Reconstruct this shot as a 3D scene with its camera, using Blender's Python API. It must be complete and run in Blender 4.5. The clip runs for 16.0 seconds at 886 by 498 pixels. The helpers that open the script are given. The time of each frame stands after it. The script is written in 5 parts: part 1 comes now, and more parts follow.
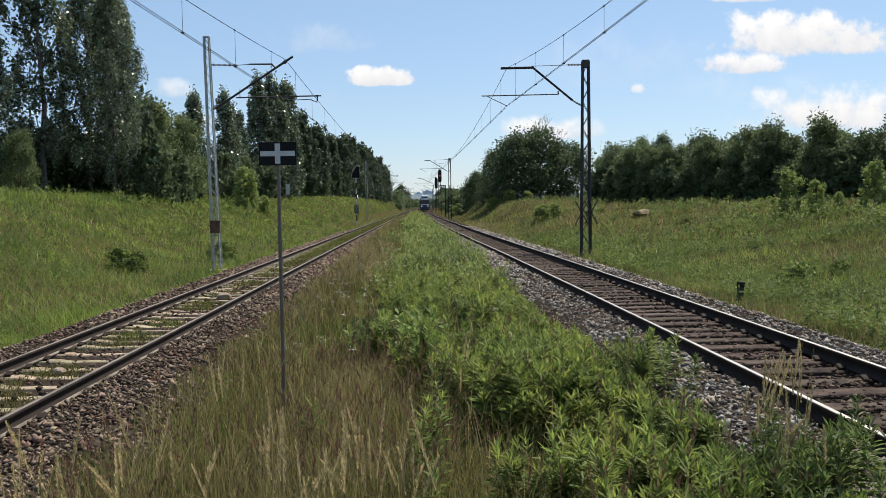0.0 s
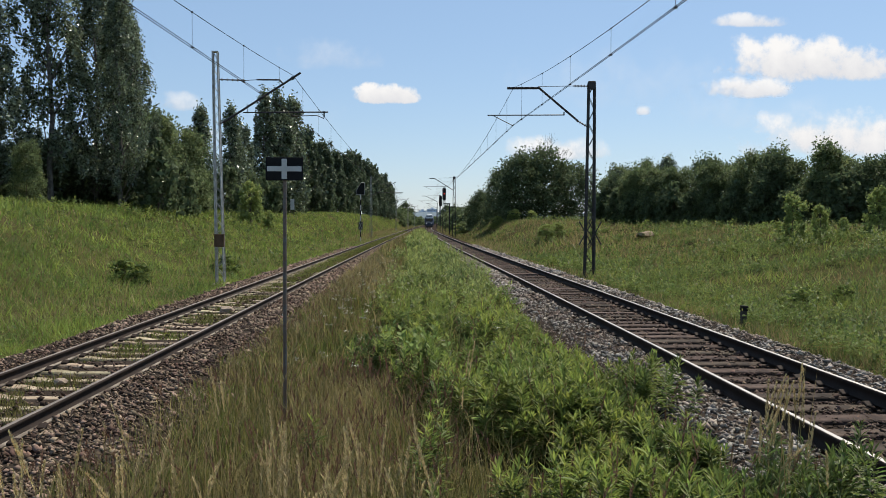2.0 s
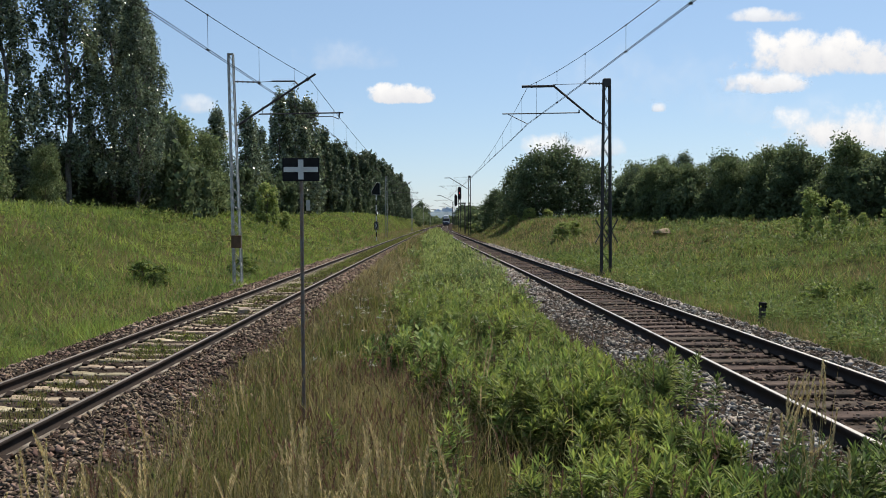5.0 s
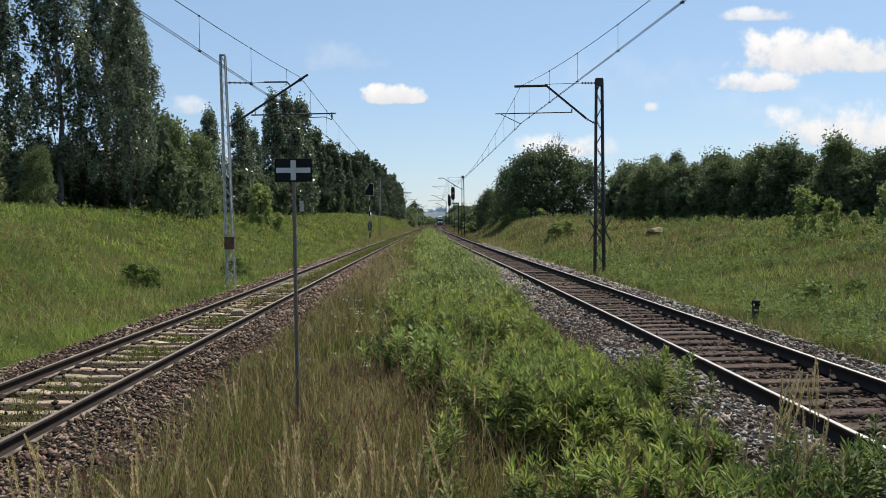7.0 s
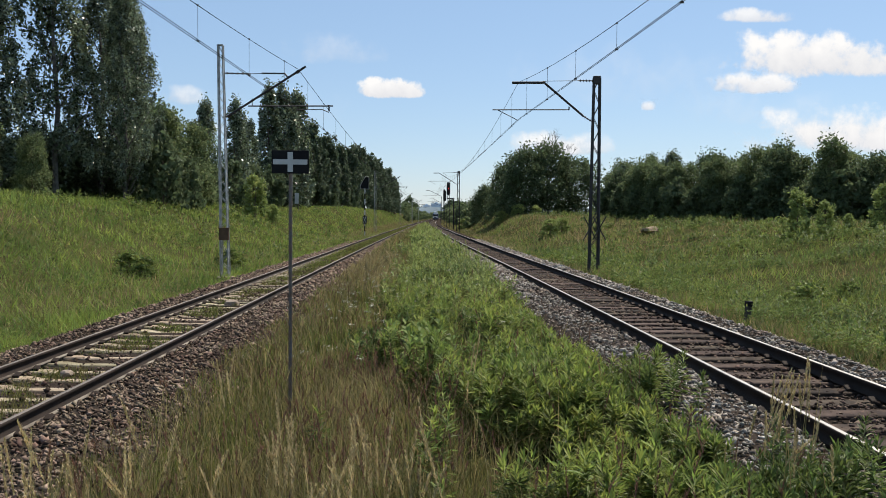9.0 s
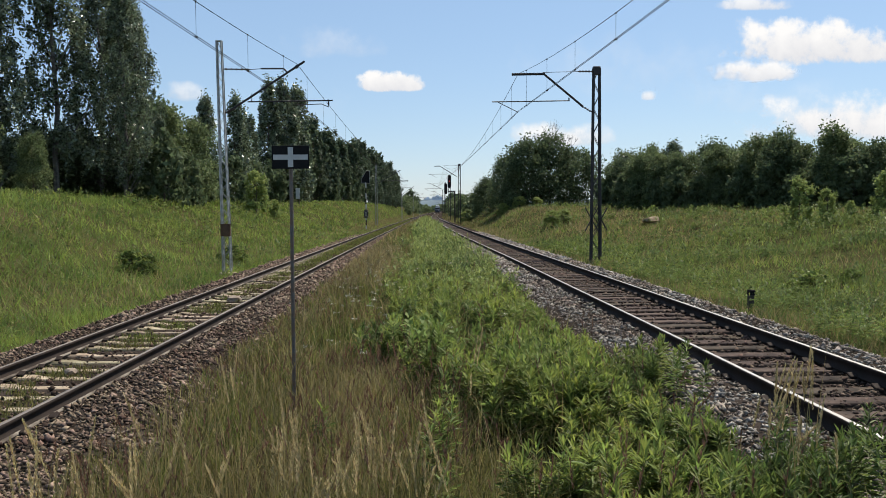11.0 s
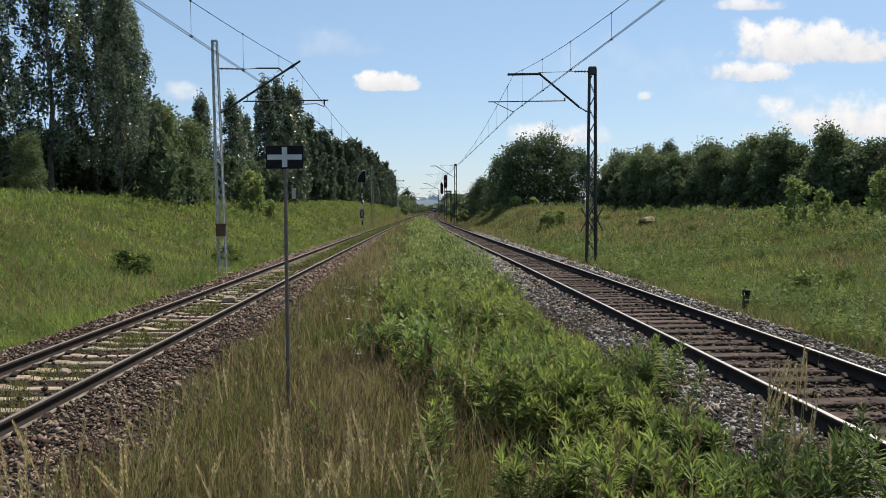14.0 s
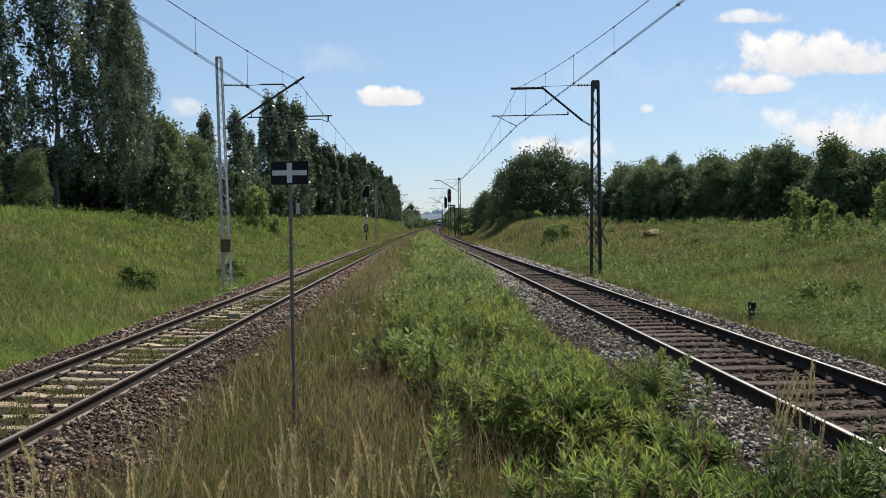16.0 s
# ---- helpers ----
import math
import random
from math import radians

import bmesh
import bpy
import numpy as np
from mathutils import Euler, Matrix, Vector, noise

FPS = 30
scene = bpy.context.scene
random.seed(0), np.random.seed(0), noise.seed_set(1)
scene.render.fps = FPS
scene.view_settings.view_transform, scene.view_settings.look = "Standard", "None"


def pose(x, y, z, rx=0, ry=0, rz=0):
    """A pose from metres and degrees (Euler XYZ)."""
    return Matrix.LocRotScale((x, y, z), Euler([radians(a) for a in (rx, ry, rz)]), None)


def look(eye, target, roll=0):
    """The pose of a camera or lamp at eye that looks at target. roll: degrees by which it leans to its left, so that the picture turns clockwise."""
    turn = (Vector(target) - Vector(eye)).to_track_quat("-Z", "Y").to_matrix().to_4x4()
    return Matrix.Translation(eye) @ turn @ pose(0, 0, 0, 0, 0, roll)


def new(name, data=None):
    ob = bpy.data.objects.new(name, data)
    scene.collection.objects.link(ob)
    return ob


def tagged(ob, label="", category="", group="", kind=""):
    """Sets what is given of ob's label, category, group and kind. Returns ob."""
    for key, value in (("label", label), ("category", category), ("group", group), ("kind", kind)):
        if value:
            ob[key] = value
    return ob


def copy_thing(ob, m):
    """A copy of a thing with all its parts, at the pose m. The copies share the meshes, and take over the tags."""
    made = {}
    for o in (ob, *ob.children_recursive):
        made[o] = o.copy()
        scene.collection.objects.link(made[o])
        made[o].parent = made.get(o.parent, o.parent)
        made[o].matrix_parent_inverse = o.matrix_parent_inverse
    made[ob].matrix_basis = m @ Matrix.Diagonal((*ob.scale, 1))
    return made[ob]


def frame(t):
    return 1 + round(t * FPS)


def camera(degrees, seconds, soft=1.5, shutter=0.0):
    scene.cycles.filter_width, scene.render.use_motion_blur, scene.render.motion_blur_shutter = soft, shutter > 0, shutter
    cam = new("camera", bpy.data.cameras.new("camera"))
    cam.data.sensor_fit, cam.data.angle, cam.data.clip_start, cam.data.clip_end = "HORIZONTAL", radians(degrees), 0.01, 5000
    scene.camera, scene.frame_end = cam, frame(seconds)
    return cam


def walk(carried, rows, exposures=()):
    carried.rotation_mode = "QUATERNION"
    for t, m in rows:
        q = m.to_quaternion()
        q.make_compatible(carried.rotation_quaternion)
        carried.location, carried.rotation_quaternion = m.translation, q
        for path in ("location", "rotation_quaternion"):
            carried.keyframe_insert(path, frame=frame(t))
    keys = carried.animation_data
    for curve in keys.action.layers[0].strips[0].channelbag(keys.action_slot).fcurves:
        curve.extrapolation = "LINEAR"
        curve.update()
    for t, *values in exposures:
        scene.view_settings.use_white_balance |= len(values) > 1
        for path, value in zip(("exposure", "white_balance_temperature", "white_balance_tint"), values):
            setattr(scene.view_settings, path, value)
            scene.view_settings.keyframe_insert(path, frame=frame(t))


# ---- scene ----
EXPOSURES = [(0.0, 0.43), (1.0, 0.45), (1.6, 0.32), (2.8, 0.32), (4.0, 0.37), (6.5, 0.38), (16.0, 0.38)]
cam = camera(55, 16.0, soft=0.8)
EYE = 1.87  # height of the eye over the rail head of the track on the right


def held(x, y, z, pitch, roll, yaw):
    return pose(x, y, EYE + z, 0, 0, yaw) @ pose(0, 0, 0, 90 + pitch) @ pose(0, 0, 0, 0, 0, roll)


walk(cam, [
    (0.0, held(0.007, 0.012, 0.007, -3.04, -0.83, -1.81)),
    (0.5, held(0.009, -0.005, 0.008, -2.75, -0.32, -1.66)),
    (1.0, held(-0.005, -0.008, 0.011, -2.27, 0.51, -1.81)),
    (1.5, held(-0.009, -0.020, 0.006, -1.77, 0.70, -1.69)),
    (2.0, held(-0.005, -0.008, 0.007, -1.83, 0.25, -1.60)),
    (2.5, held(-0.006, -0.013, 0.006, -2.18, -0.27, -1.13)),
    (3.0, held(-0.008, -0.012, 0.000, -1.97, -0.05, -0.88)),
    (3.5, held(-0.020, -0.016, 0.004, -1.89, 0.02, -0.84)),
    (4.0, held(-0.018, -0.013, 0.005, -1.91, -0.02, -0.69)),
    (6.5, held(-0.013, -0.019, -0.003, -1.79, -0.73, -0.70)),
    (7.0, held(-0.010, -0.007, 0.001, -1.86, -0.63, -0.96)),
    (7.5, held(-0.017, -0.005, -0.002, -2.29, -0.18, -1.07)),
    (8.0, held(-0.022, -0.029, -0.001, -2.37, 0.13, -1.10)),
    (8.5, held(-0.023, -0.006, -0.006, -2.10, 0.55, -1.26)),
    (9.0, held(-0.022, -0.018, -0.004, -2.19, 0.48, -1.34)),
    (11.5, held(-0.018, -0.016, -0.003, -2.69, -0.42, -1.19)),
    (12.0, held(-0.008, -0.015, -0.001, -2.69, -0.40, -1.22)),
    (12.5, held(-0.011, -0.015, 0.005, -2.65, -0.28, -1.37)),
    (13.0, held(-0.011, -0.012, 0.006, -2.78, 0.04, -1.23)),
    (13.5, held(-0.003, 0.005, 0.006, -3.03, -0.06, -1.25)),
    (14.0, held(-0.000, 0.000, -0.000, -2.67, -0.30, -1.47)),
    (14.5, held(0.004, -0.015, 0.005, -2.02, -0.67, -1.33)),
    (15.0, held(-0.012, -0.009, 0.002, -1.84, -0.53, -1.10)),
    (15.5, held(-0.012, -0.014, 0.002, -1.80, -0.49, -1.05)),
    (16.0, held(-0.010, -0.003, 0.005, -1.72, -0.69, -1.20)),
], EXPOSURES)

# ---------------------------------------------------------------- light
SUN_AZ, SUN_EL = 40.0, 56.0  # degrees to the right of the tracks' direction, and up
world = bpy.data.worlds.new("world")
scene.world = world
world.use_nodes = True
wn = world.node_tree.nodes
sky = wn.new("ShaderNodeTexSky")
sky.sky_type, sky.sun_disc = "NISHITA", False
sky.sun_elevation, sky.sun_rotation = radians(SUN_EL), radians(SUN_AZ)
sky.air_density, sky.dust_density, sky.ozone_density = 1.0, 0.25, 1.8
tint = wn.new("ShaderNodeMix")
tint.data_type, tint.blend_type = "RGBA", "MULTIPLY"
tint.inputs["Factor"].default_value = 1.0
tint.inputs["B"].default_value = (1.0, 0.985, 1.01, 1)
world.node_tree.links.new(sky.outputs[0], tint.inputs["A"])
haze = wn.new("ShaderNodeMix")
haze.data_type = "RGBA"
haze.inputs["Factor"].default_value = 0.42
haze.inputs["B"].default_value = (3.75, 5.75, 8.3, 1)
world.node_tree.links.new(tint.outputs["Result"], haze.inputs["A"])
world.node_tree.links.new(haze.outputs["Result"], wn["Background"].inputs[0])
wn["Background"].inputs[1].default_value = 0.086
sun = new("sun", bpy.data.lights.new("sun", "SUN"))
sun.data.energy, sun.data.angle, sun.data.color = 5.0, radians(0.6), (1.0, 0.92, 0.78)
a, e = radians(SUN_AZ), radians(SUN_EL)
sun_from = Vector((math.sin(a) * math.cos(e), math.cos(a) * math.cos(e), math.sin(e)))
sun.matrix_world = look(sun_from * 50, (0, 0, 0))


# ---------------------------------------------------------------- materials
def material(name, colour, rough=0.8, metal=0.0, spread=0.25, scale=4.0, bump=0.2, fine=40.0, second=None, patch=1.0, island=False, objects=False, through_light=0.0, spec=0.5, hue=0.02):
    """A surface with variation at two scales: broad patches and fine grain, a second colour in the patches, and a bump."""
    m = bpy.data.materials.new(name)
    m.use_nodes = True
    n, l = m.node_tree.nodes, m.node_tree.links
    b = n["Principled BSDF"]
    b.inputs["Roughness"].default_value, b.inputs["Metallic"].default_value = rough, metal
    b.inputs["Specular IOR Level"].default_value = spec
    tc = n.new("ShaderNodeTexCoord")
    big, small = n.new("ShaderNodeTexNoise"), n.new("ShaderNodeTexNoise")
    big.inputs["Scale"].default_value, small.inputs["Scale"].default_value = scale, fine
    big.inputs["Detail"].default_value, small.inputs["Detail"].default_value = 4, 3
    for x in (big, small):
        l.new(tc.outputs["Object"], x.inputs["Vector"])
    mix = n.new("ShaderNodeMix")
    mix.data_type = "RGBA"
    ramp = n.new("ShaderNodeMapRange")
    ramp.inputs[1].default_value, ramp.inputs[2].default_value = 0.38, 0.62
    ramp.inputs[4].default_value = patch
    l.new(big.outputs["Fac"], ramp.inputs[0])
    l.new(ramp.outputs[0], mix.inputs["Factor"])
    second = second or tuple(c * (1 - spread) for c in colour)
    mix.inputs["A"].default_value, mix.inputs["B"].default_value = (*colour, 1), (*second, 1)
    hsv = n.new("ShaderNodeHueSaturation")
    l.new(mix.outputs["Result"], hsv.inputs["Color"])
    val = n.new("ShaderNodeMapRange")
    val.inputs[3].default_value, val.inputs[4].default_value = 1 - spread, 1 + spread
    if island or objects:
        src = n.new("ShaderNodeNewGeometry").outputs["Random Per Island"] if island else n.new("ShaderNodeObjectInfo").outputs["Random"]
        add = n.new("ShaderNodeMath")
        add.operation = "MULTIPLY_ADD"
        add.inputs[1].default_value, add.inputs[2].default_value = 0.75, 0.0
        l.new(src, add.inputs[0])
        add2 = n.new("ShaderNodeMath")
        add2.operation = "MULTIPLY_ADD"
        add2.inputs[1].default_value = 0.25
        l.new(small.outputs["Fac"], add2.inputs[0])
        l.new(add.outputs[0], add2.inputs[2])
        l.new(add2.outputs[0], val.inputs[0])
        hm = n.new("ShaderNodeMapRange")
        hm.inputs[3].default_value, hm.inputs[4].default_value = 0.5 - hue, 0.5 + hue
        wob = n.new("ShaderNodeMath")
        wob.operation = "FRACT"
        mul = n.new("ShaderNodeMath")
        mul.operation = "MULTIPLY"
        mul.inputs[1].default_value = 7.31
        l.new(src, mul.inputs[0])
        l.new(mul.outputs[0], wob.inputs[0])
        l.new(wob.outputs[0], hm.inputs[0])
        l.new(hm.outputs[0], hsv.inputs["Hue"])
    else:
        l.new(small.outputs["Fac"], val.inputs[0])
    l.new(val.outputs[0], hsv.inputs["Value"])
    l.new(hsv.outputs[0], b.inputs["Base Color"])
    if bump:
        bp = n.new("ShaderNodeBump")
        bp.inputs["Strength"].default_value, bp.inputs["Distance"].default_value = bump, 0.02
        l.new(small.outputs["Fac"], bp.inputs["Height"])
        l.new(bp.outputs[0], b.inputs["Normal"])
    if through_light:
        tr = n.new("ShaderNodeBsdfTranslucent")
        l.new(hsv.outputs[0], tr.inputs["Color"])
        ms = n.new("ShaderNodeMixShader")
        ms.inputs[0].default_value = through_light
        l.new(b.outputs[0], ms.inputs[1])
        l.new(tr.outputs[0], ms.inputs[2])
        l.new(ms.outputs[0], n["Material Output"].inputs["Surface"])
    return m


def glow(name, colour, strength):
    m = bpy.data.materials.new(name)
    m.use_nodes = True
    b = m.node_tree.nodes["Principled BSDF"]
    b.inputs["Base Color"].default_value = (*colour, 1)
    b.inputs["Emission Color"].default_value = (*colour, 1)
    b.inputs["Emission Strength"].default_value = strength
    return m


M = dict(
    soil=material("soil", (0.05, 0.055, 0.02), 1.0, spec=0.0, spread=0.3, scale=0.35, fine=9, second=(0.06, 0.05, 0.025), bump=0.6),
    # far darker than the stones: shade in the gaps between them, put into colour
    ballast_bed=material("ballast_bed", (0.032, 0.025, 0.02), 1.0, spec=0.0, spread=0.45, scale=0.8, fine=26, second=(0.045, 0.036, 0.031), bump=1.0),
    stone=material("stone", (0.175, 0.13, 0.098), 0.95, spec=0.1, spread=0.95, scale=2.0, fine=30, second=(0.10, 0.067, 0.05), island=True, hue=0.02),
    stone_grey=material("stone_grey", (0.25, 0.23, 0.205), 0.95, spec=0.15, spread=0.8, scale=1.5, fine=30, second=(0.15, 0.115, 0.09), island=True, hue=0.02),
    stone_rust=material("stone_rust", (0.09, 0.063, 0.049), 0.95, spec=0.15, spread=0.9, scale=2.0, fine=30, second=(0.075, 0.05, 0.038), island=True, hue=0.02),
    rail=material("rail_rust", (0.030, 0.020, 0.016), 0.85, metal=0.0, spec=0.2, spread=0.35, scale=3, fine=60, second=(0.02, 0.014, 0.011)),
    rail_top=material("rail_polish", (0.44, 0.405, 0.365), 0.42, metal=1.0, spread=0.12, scale=1.2, fine=80, bump=0.03),
    rail_dull=material("rail_dull", (0.34, 0.28, 0.23), 0.5, metal=0.85, spread=0.2, scale=1.5, fine=80, bump=0.05),
    foot=material("rail_foot_pale", (0.24, 0.21, 0.175), 0.9, spec=0.15, spread=0.35, scale=2.5, fine=40, second=(0.07, 0.055, 0.045)),
    concrete=material("sleeper_concrete", (0.36, 0.305, 0.22), 0.95, spec=0.1, spread=0.35, scale=5, fine=50, second=(0.25, 0.20, 0.135), objects=True),
    timber=material("sleeper_timber", (0.085, 0.062, 0.048), 0.95, spec=0.15, spread=0.5, scale=4, fine=35, second=(0.038, 0.028, 0.023), objects=True),
    iron=material("dark_iron", (0.045, 0.042, 0.042), 0.6, metal=0.4, spread=0.3, scale=5, fine=60),
    steel=material("galvanised", (0.42, 0.42, 0.41), 0.55, metal=0.55, spread=0.2, scale=6, fine=50, second=(0.30, 0.29, 0.27)),
    brown=material("box_paint", (0.13, 0.08, 0.05), 0.85, spec=0.1, spread=0.3),
    wire=material("wire", (0.07, 0.06, 0.055), 0.6, metal=0.6, spread=0.2),
    black=material("black_enamel", (0.012, 0.012, 0.013), 0.7, spread=0.3, bump=0.05, spec=0.15),
    white=material("white_enamel", (0.5, 0.5, 0.48), 0.5, spread=0.1, bump=0.05),
    post=material("post_steel", (0.13, 0.125, 0.12), 0.6, metal=0.5, spread=0.3, scale=8, second=(0.16, 0.11, 0.08)),
    glassy=material("insulator", (0.05, 0.03, 0.022), 0.35, spread=0.2, bump=0),
    bark=material("bark", (0.11, 0.085, 0.065), 0.95, spread=0.4, scale=3, fine=25, bump=0.8),
    bark_pale=material("bark_pale", (0.15, 0.135, 0.115), 0.9, spread=0.4, scale=4, fine=20, second=(0.07, 0.06, 0.05)),
    leaf_poplar=material("leaf_poplar", (0.165, 0.20, 0.125), 0.26, spec=0.75, spread=0.95, scale=0.4, fine=6, second=(0.10, 0.13, 0.07), island=True, through_light=0.33, bump=0, hue=0.02),
    leaf_dark=material("leaf_dark", (0.112, 0.145, 0.075), 0.65, spec=0.12, spread=0.55, scale=0.4, fine=6, second=(0.09, 0.12, 0.058), island=True, through_light=0.42, bump=0),
    leaf_shade=material("leaf_shade", (0.10, 0.13, 0.078), 0.55, spec=0.25, spread=0.55, scale=0.4, fine=6, second=(0.065, 0.092, 0.05), island=True, through_light=0.38, bump=0),
    weed_meadow=material("weed_meadow", (0.155, 0.20, 0.05), 0.6, spec=0.12, spread=0.65, scale=0.4, fine=5, second=(0.085, 0.125, 0.038), island=True, through_light=0.45, bump=0, hue=0.025),
    leaf_mid=material("leaf_mid", (0.175, 0.215, 0.098), 0.6, spec=0.15, spread=0.6, scale=0.4, fine=6, second=(0.115, 0.15, 0.066), island=True, through_light=0.42, bump=0),
    leaf_light=material("leaf_light", (0.25, 0.30, 0.095), 0.6, spec=0.12, spread=0.45, scale=0.5, fine=6, second=(0.20, 0.26, 0.085), island=True, through_light=0.45, bump=0),
    weed=material("weed_leaf", (0.175, 0.215, 0.054), 0.5, spec=0.22, spread=0.75, scale=0.5, fine=6, second=(0.085, 0.125, 0.036), island=True, through_light=0.5, bump=0, hue=0.025),
    weed_tip=material("weed_tip", (0.27, 0.315, 0.07), 0.5, spec=0.2, spread=0.45, scale=0.6, fine=6, second=(0.15, 0.205, 0.05), island=True, through_light=0.5, bump=0, hue=0.02),
    grass=material("grass_green", (0.21, 0.255, 0.062), 0.55, spec=0.2, spread=0.6, scale=0.35, fine=3, second=(0.085, 0.125, 0.038), island=True, through_light=0.45, bump=0, hue=0.03),
    weed_far=material("weed_far", (0.27, 0.315, 0.10), 0.6, spec=0.25, spread=0.6, scale=0.5, fine=6, second=(0.19, 0.235, 0.075), island=True, through_light=0.45, bump=0, hue=0.025),
    grass_olive=material("grass_olive", (0.14, 0.165, 0.04), 0.6, spec=0.2, spread=0.8, scale=1.1, fine=4, second=(0.13, 0.12, 0.04), island=True, through_light=0.4, bump=0, hue=0.03),
    grass_slope=material("grass_slope", (0.255, 0.32, 0.072), 0.6, spec=0.18, spread=0.6, scale=0.5, fine=3, second=(0.125, 0.185, 0.044), island=True, through_light=0.45, bump=0, hue=0.025),
    straw=material("grass_dry", (0.295, 0.24, 0.112), 0.65, spec=0.2, spread=0.65, scale=0.6, fine=5, second=(0.205, 0.17, 0.078), island=True, through_light=0.4, bump=0, hue=0.02),
    seed=material("seed_head", (0.58, 0.47, 0.25), 0.8, spread=0.3, scale=2, island=True, through_light=0.35, bump=0),
    rusty=material("rusty_plume", (0.20, 0.11, 0.07), 0.85, spread=0.4, scale=2, island=True, through_light=0.3, bump=0),
    umbel=material("umbel", (0.58, 0.55, 0.42), 0.9, spread=0.2, bump=0),
    pale_stone=material("pale_stone", (0.29, 0.225, 0.17), 0.95, spread=0.35, scale=6, fine=30, bump=0.6),
    red_light=glow("red_light", (1.0, 0.05, 0.03), 0.35),
    tail_light=glow("tail_light", (0.9, 0.9, 0.95), 1.5),
    train_blue=material("train_blue", (0.022, 0.032, 0.065), 0.4, spread=0.15, bump=0),
    train_grey=material("train_grey", (0.42, 0.44, 0.47), 0.4, spread=0.12, bump=0),
    train_white=material("train_white", (0.75, 0.76, 0.77), 0.4, spread=0.1, bump=0),
    dark_glass=material("dark_glass", (0.012, 0.014, 0.018), 0.08, spread=0.1, bump=0),
    # the pale blue of distant haze is put into these two colours
    facade=material("far_facade", (0.55, 0.62, 0.70), 0.9, spread=0.12, scale=0.02, fine=0.1, bump=0),
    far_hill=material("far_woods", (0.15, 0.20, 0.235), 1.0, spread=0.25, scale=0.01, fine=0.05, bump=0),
)


# ---------------------------------------------------------------- mesh helpers
def part(name, bm, mat, parent=None, label=""):
    me = bpy.data.meshes.new(name)
    bm.to_mesh(me)
    bm.free()
    me.materials.append(mat)
    ob = new(name, me)
    ob.parent = parent
    return tagged(ob, label)


def arrays(name, verts, faces, mats, parent=None, label="", index=None, smooth=False):
    """A mesh from arrays: verts (n, 3), faces (m, 3 or 4)."""
    me = bpy.data.meshes.new(name)
    v, f = np.asarray(verts, np.float32), np.asarray(faces, np.int32)
    k = f.shape[1]
    me.vertices.add(len(v))
    me.vertices.foreach_set("co", v.ravel())
    me.loops.add(f.size)
    me.loops.foreach_set("vertex_index", f.ravel())
    me.polygons.add(len(f))
    me.polygons.foreach_set("loop_start", np.arange(0, f.size, k, dtype=np.int32))
    for mt in (mats if isinstance(mats, (list, tuple)) else [mats]):
        me.materials.append(mt)
    if index is not None:
        me.polygons.foreach_set("material_index", np.asarray(index, np.int32))
    if smooth:
        me.polygons.foreach_set("use_smooth", np.ones(len(f), bool))
    me.update(calc_edges=True)
    ob = new(name, me)
    ob.parent = parent
    return tagged(ob, label)


def empty(name, m, label, category, group="", kind=""):
    ob = new(name)
    ob.matrix_world = m
    return tagged(ob, label, category, group, kind)


def box(bm, x0, x1, y0, y1, z0, z1, bevel=0.0):
    r = bmesh.ops.create_cube(bm, size=1)
    bmesh.ops.scale(bm, vec=(x1 - x0, y1 - y0, z1 - z0), verts=r["verts"])
    bmesh.ops.translate(bm, vec=((x0 + x1) / 2, (y0 + y1) / 2, (z0 + z1) / 2), verts=r["verts"])
    if bevel:
        es = list({e for v in r["verts"] for e in v.link_edges})
        bmesh.ops.bevel(bm, geom=es, offset=bevel, segments=1, affect="EDGES")
    return bm


def bar(bm, p, q, r0, r1=None, n=8):
    """A round bar from p to q."""
    p, q = Vector(p), Vector(q)
    r1 = r0 if r1 is None else r1
    m = Matrix.Translation((p + q) / 2) @ (q - p).to_track_quat("Z", "Y").to_matrix().to_4x4()
    bmesh.ops.create_cone(bm, cap_ends=True, segments=n, radius1=r0, radius2=r1, depth=(q - p).length, matrix=m)
    return bm


def angle_bar(bm, p, q, w, t=0.008):
    """A square-section bar, for lattice members."""
    p, q = Vector(p), Vector(q)
    m = Matrix.Translation((p + q) / 2) @ (q - p).to_track_quat("Z", "Y").to_matrix().to_4x4() @ Matrix.Diagonal((w, w, (q - p).length, 1))
    bmesh.ops.create_cube(bm, size=1, matrix=m)
    return bm


def smoothstep(a, b, x):
    s = np.clip((x - a) / (b - a), 0, 1)
    return s * s * (3 - 2 * s)


# ---------------------------------------------------------------- the lie of the land
LEFT_DROP = -0.16  # rail head of the left track against that of the right one
YS = np.array([-400, -60, -10, 10, 30, 45, 70, 110, 150, 200, 250, 300, 350, 400, 450, 530, 700, 1000.0])
XR = np.array([5.2, 4.9, 4.55, 4.42, 4.1, 3.75, 3.25, 2.75, 2.35, 2.2, 2.75, 3.7, 4.75, 5.5, 6.5, 8.3, 13.0, 24.0])
XL = np.array([-6.4, -5.6, -5.0, -4.82, -4.7, -4.6, -4.4, -3.95, -3.4, -2.75, -1.9, -0.85, 0.25, 1.0, 2.0, 3.8, 8.5, 19.5])


def curve_at(xs, y):
    """Smooth line through the plan's points: the broken line, averaged along the way."""
    y = np.asarray(y, float)
    w = np.clip(np.abs(y) * 0.12, 6, 30)
    return sum(np.interp(y + w * k, YS, xs) for k in (-1, -0.6, -0.2, 0.2, 0.6, 1)) / 6


def c_right(y):
    return curve_at(XR, y)


def c_left(y):
    return curve_at(XL, y)


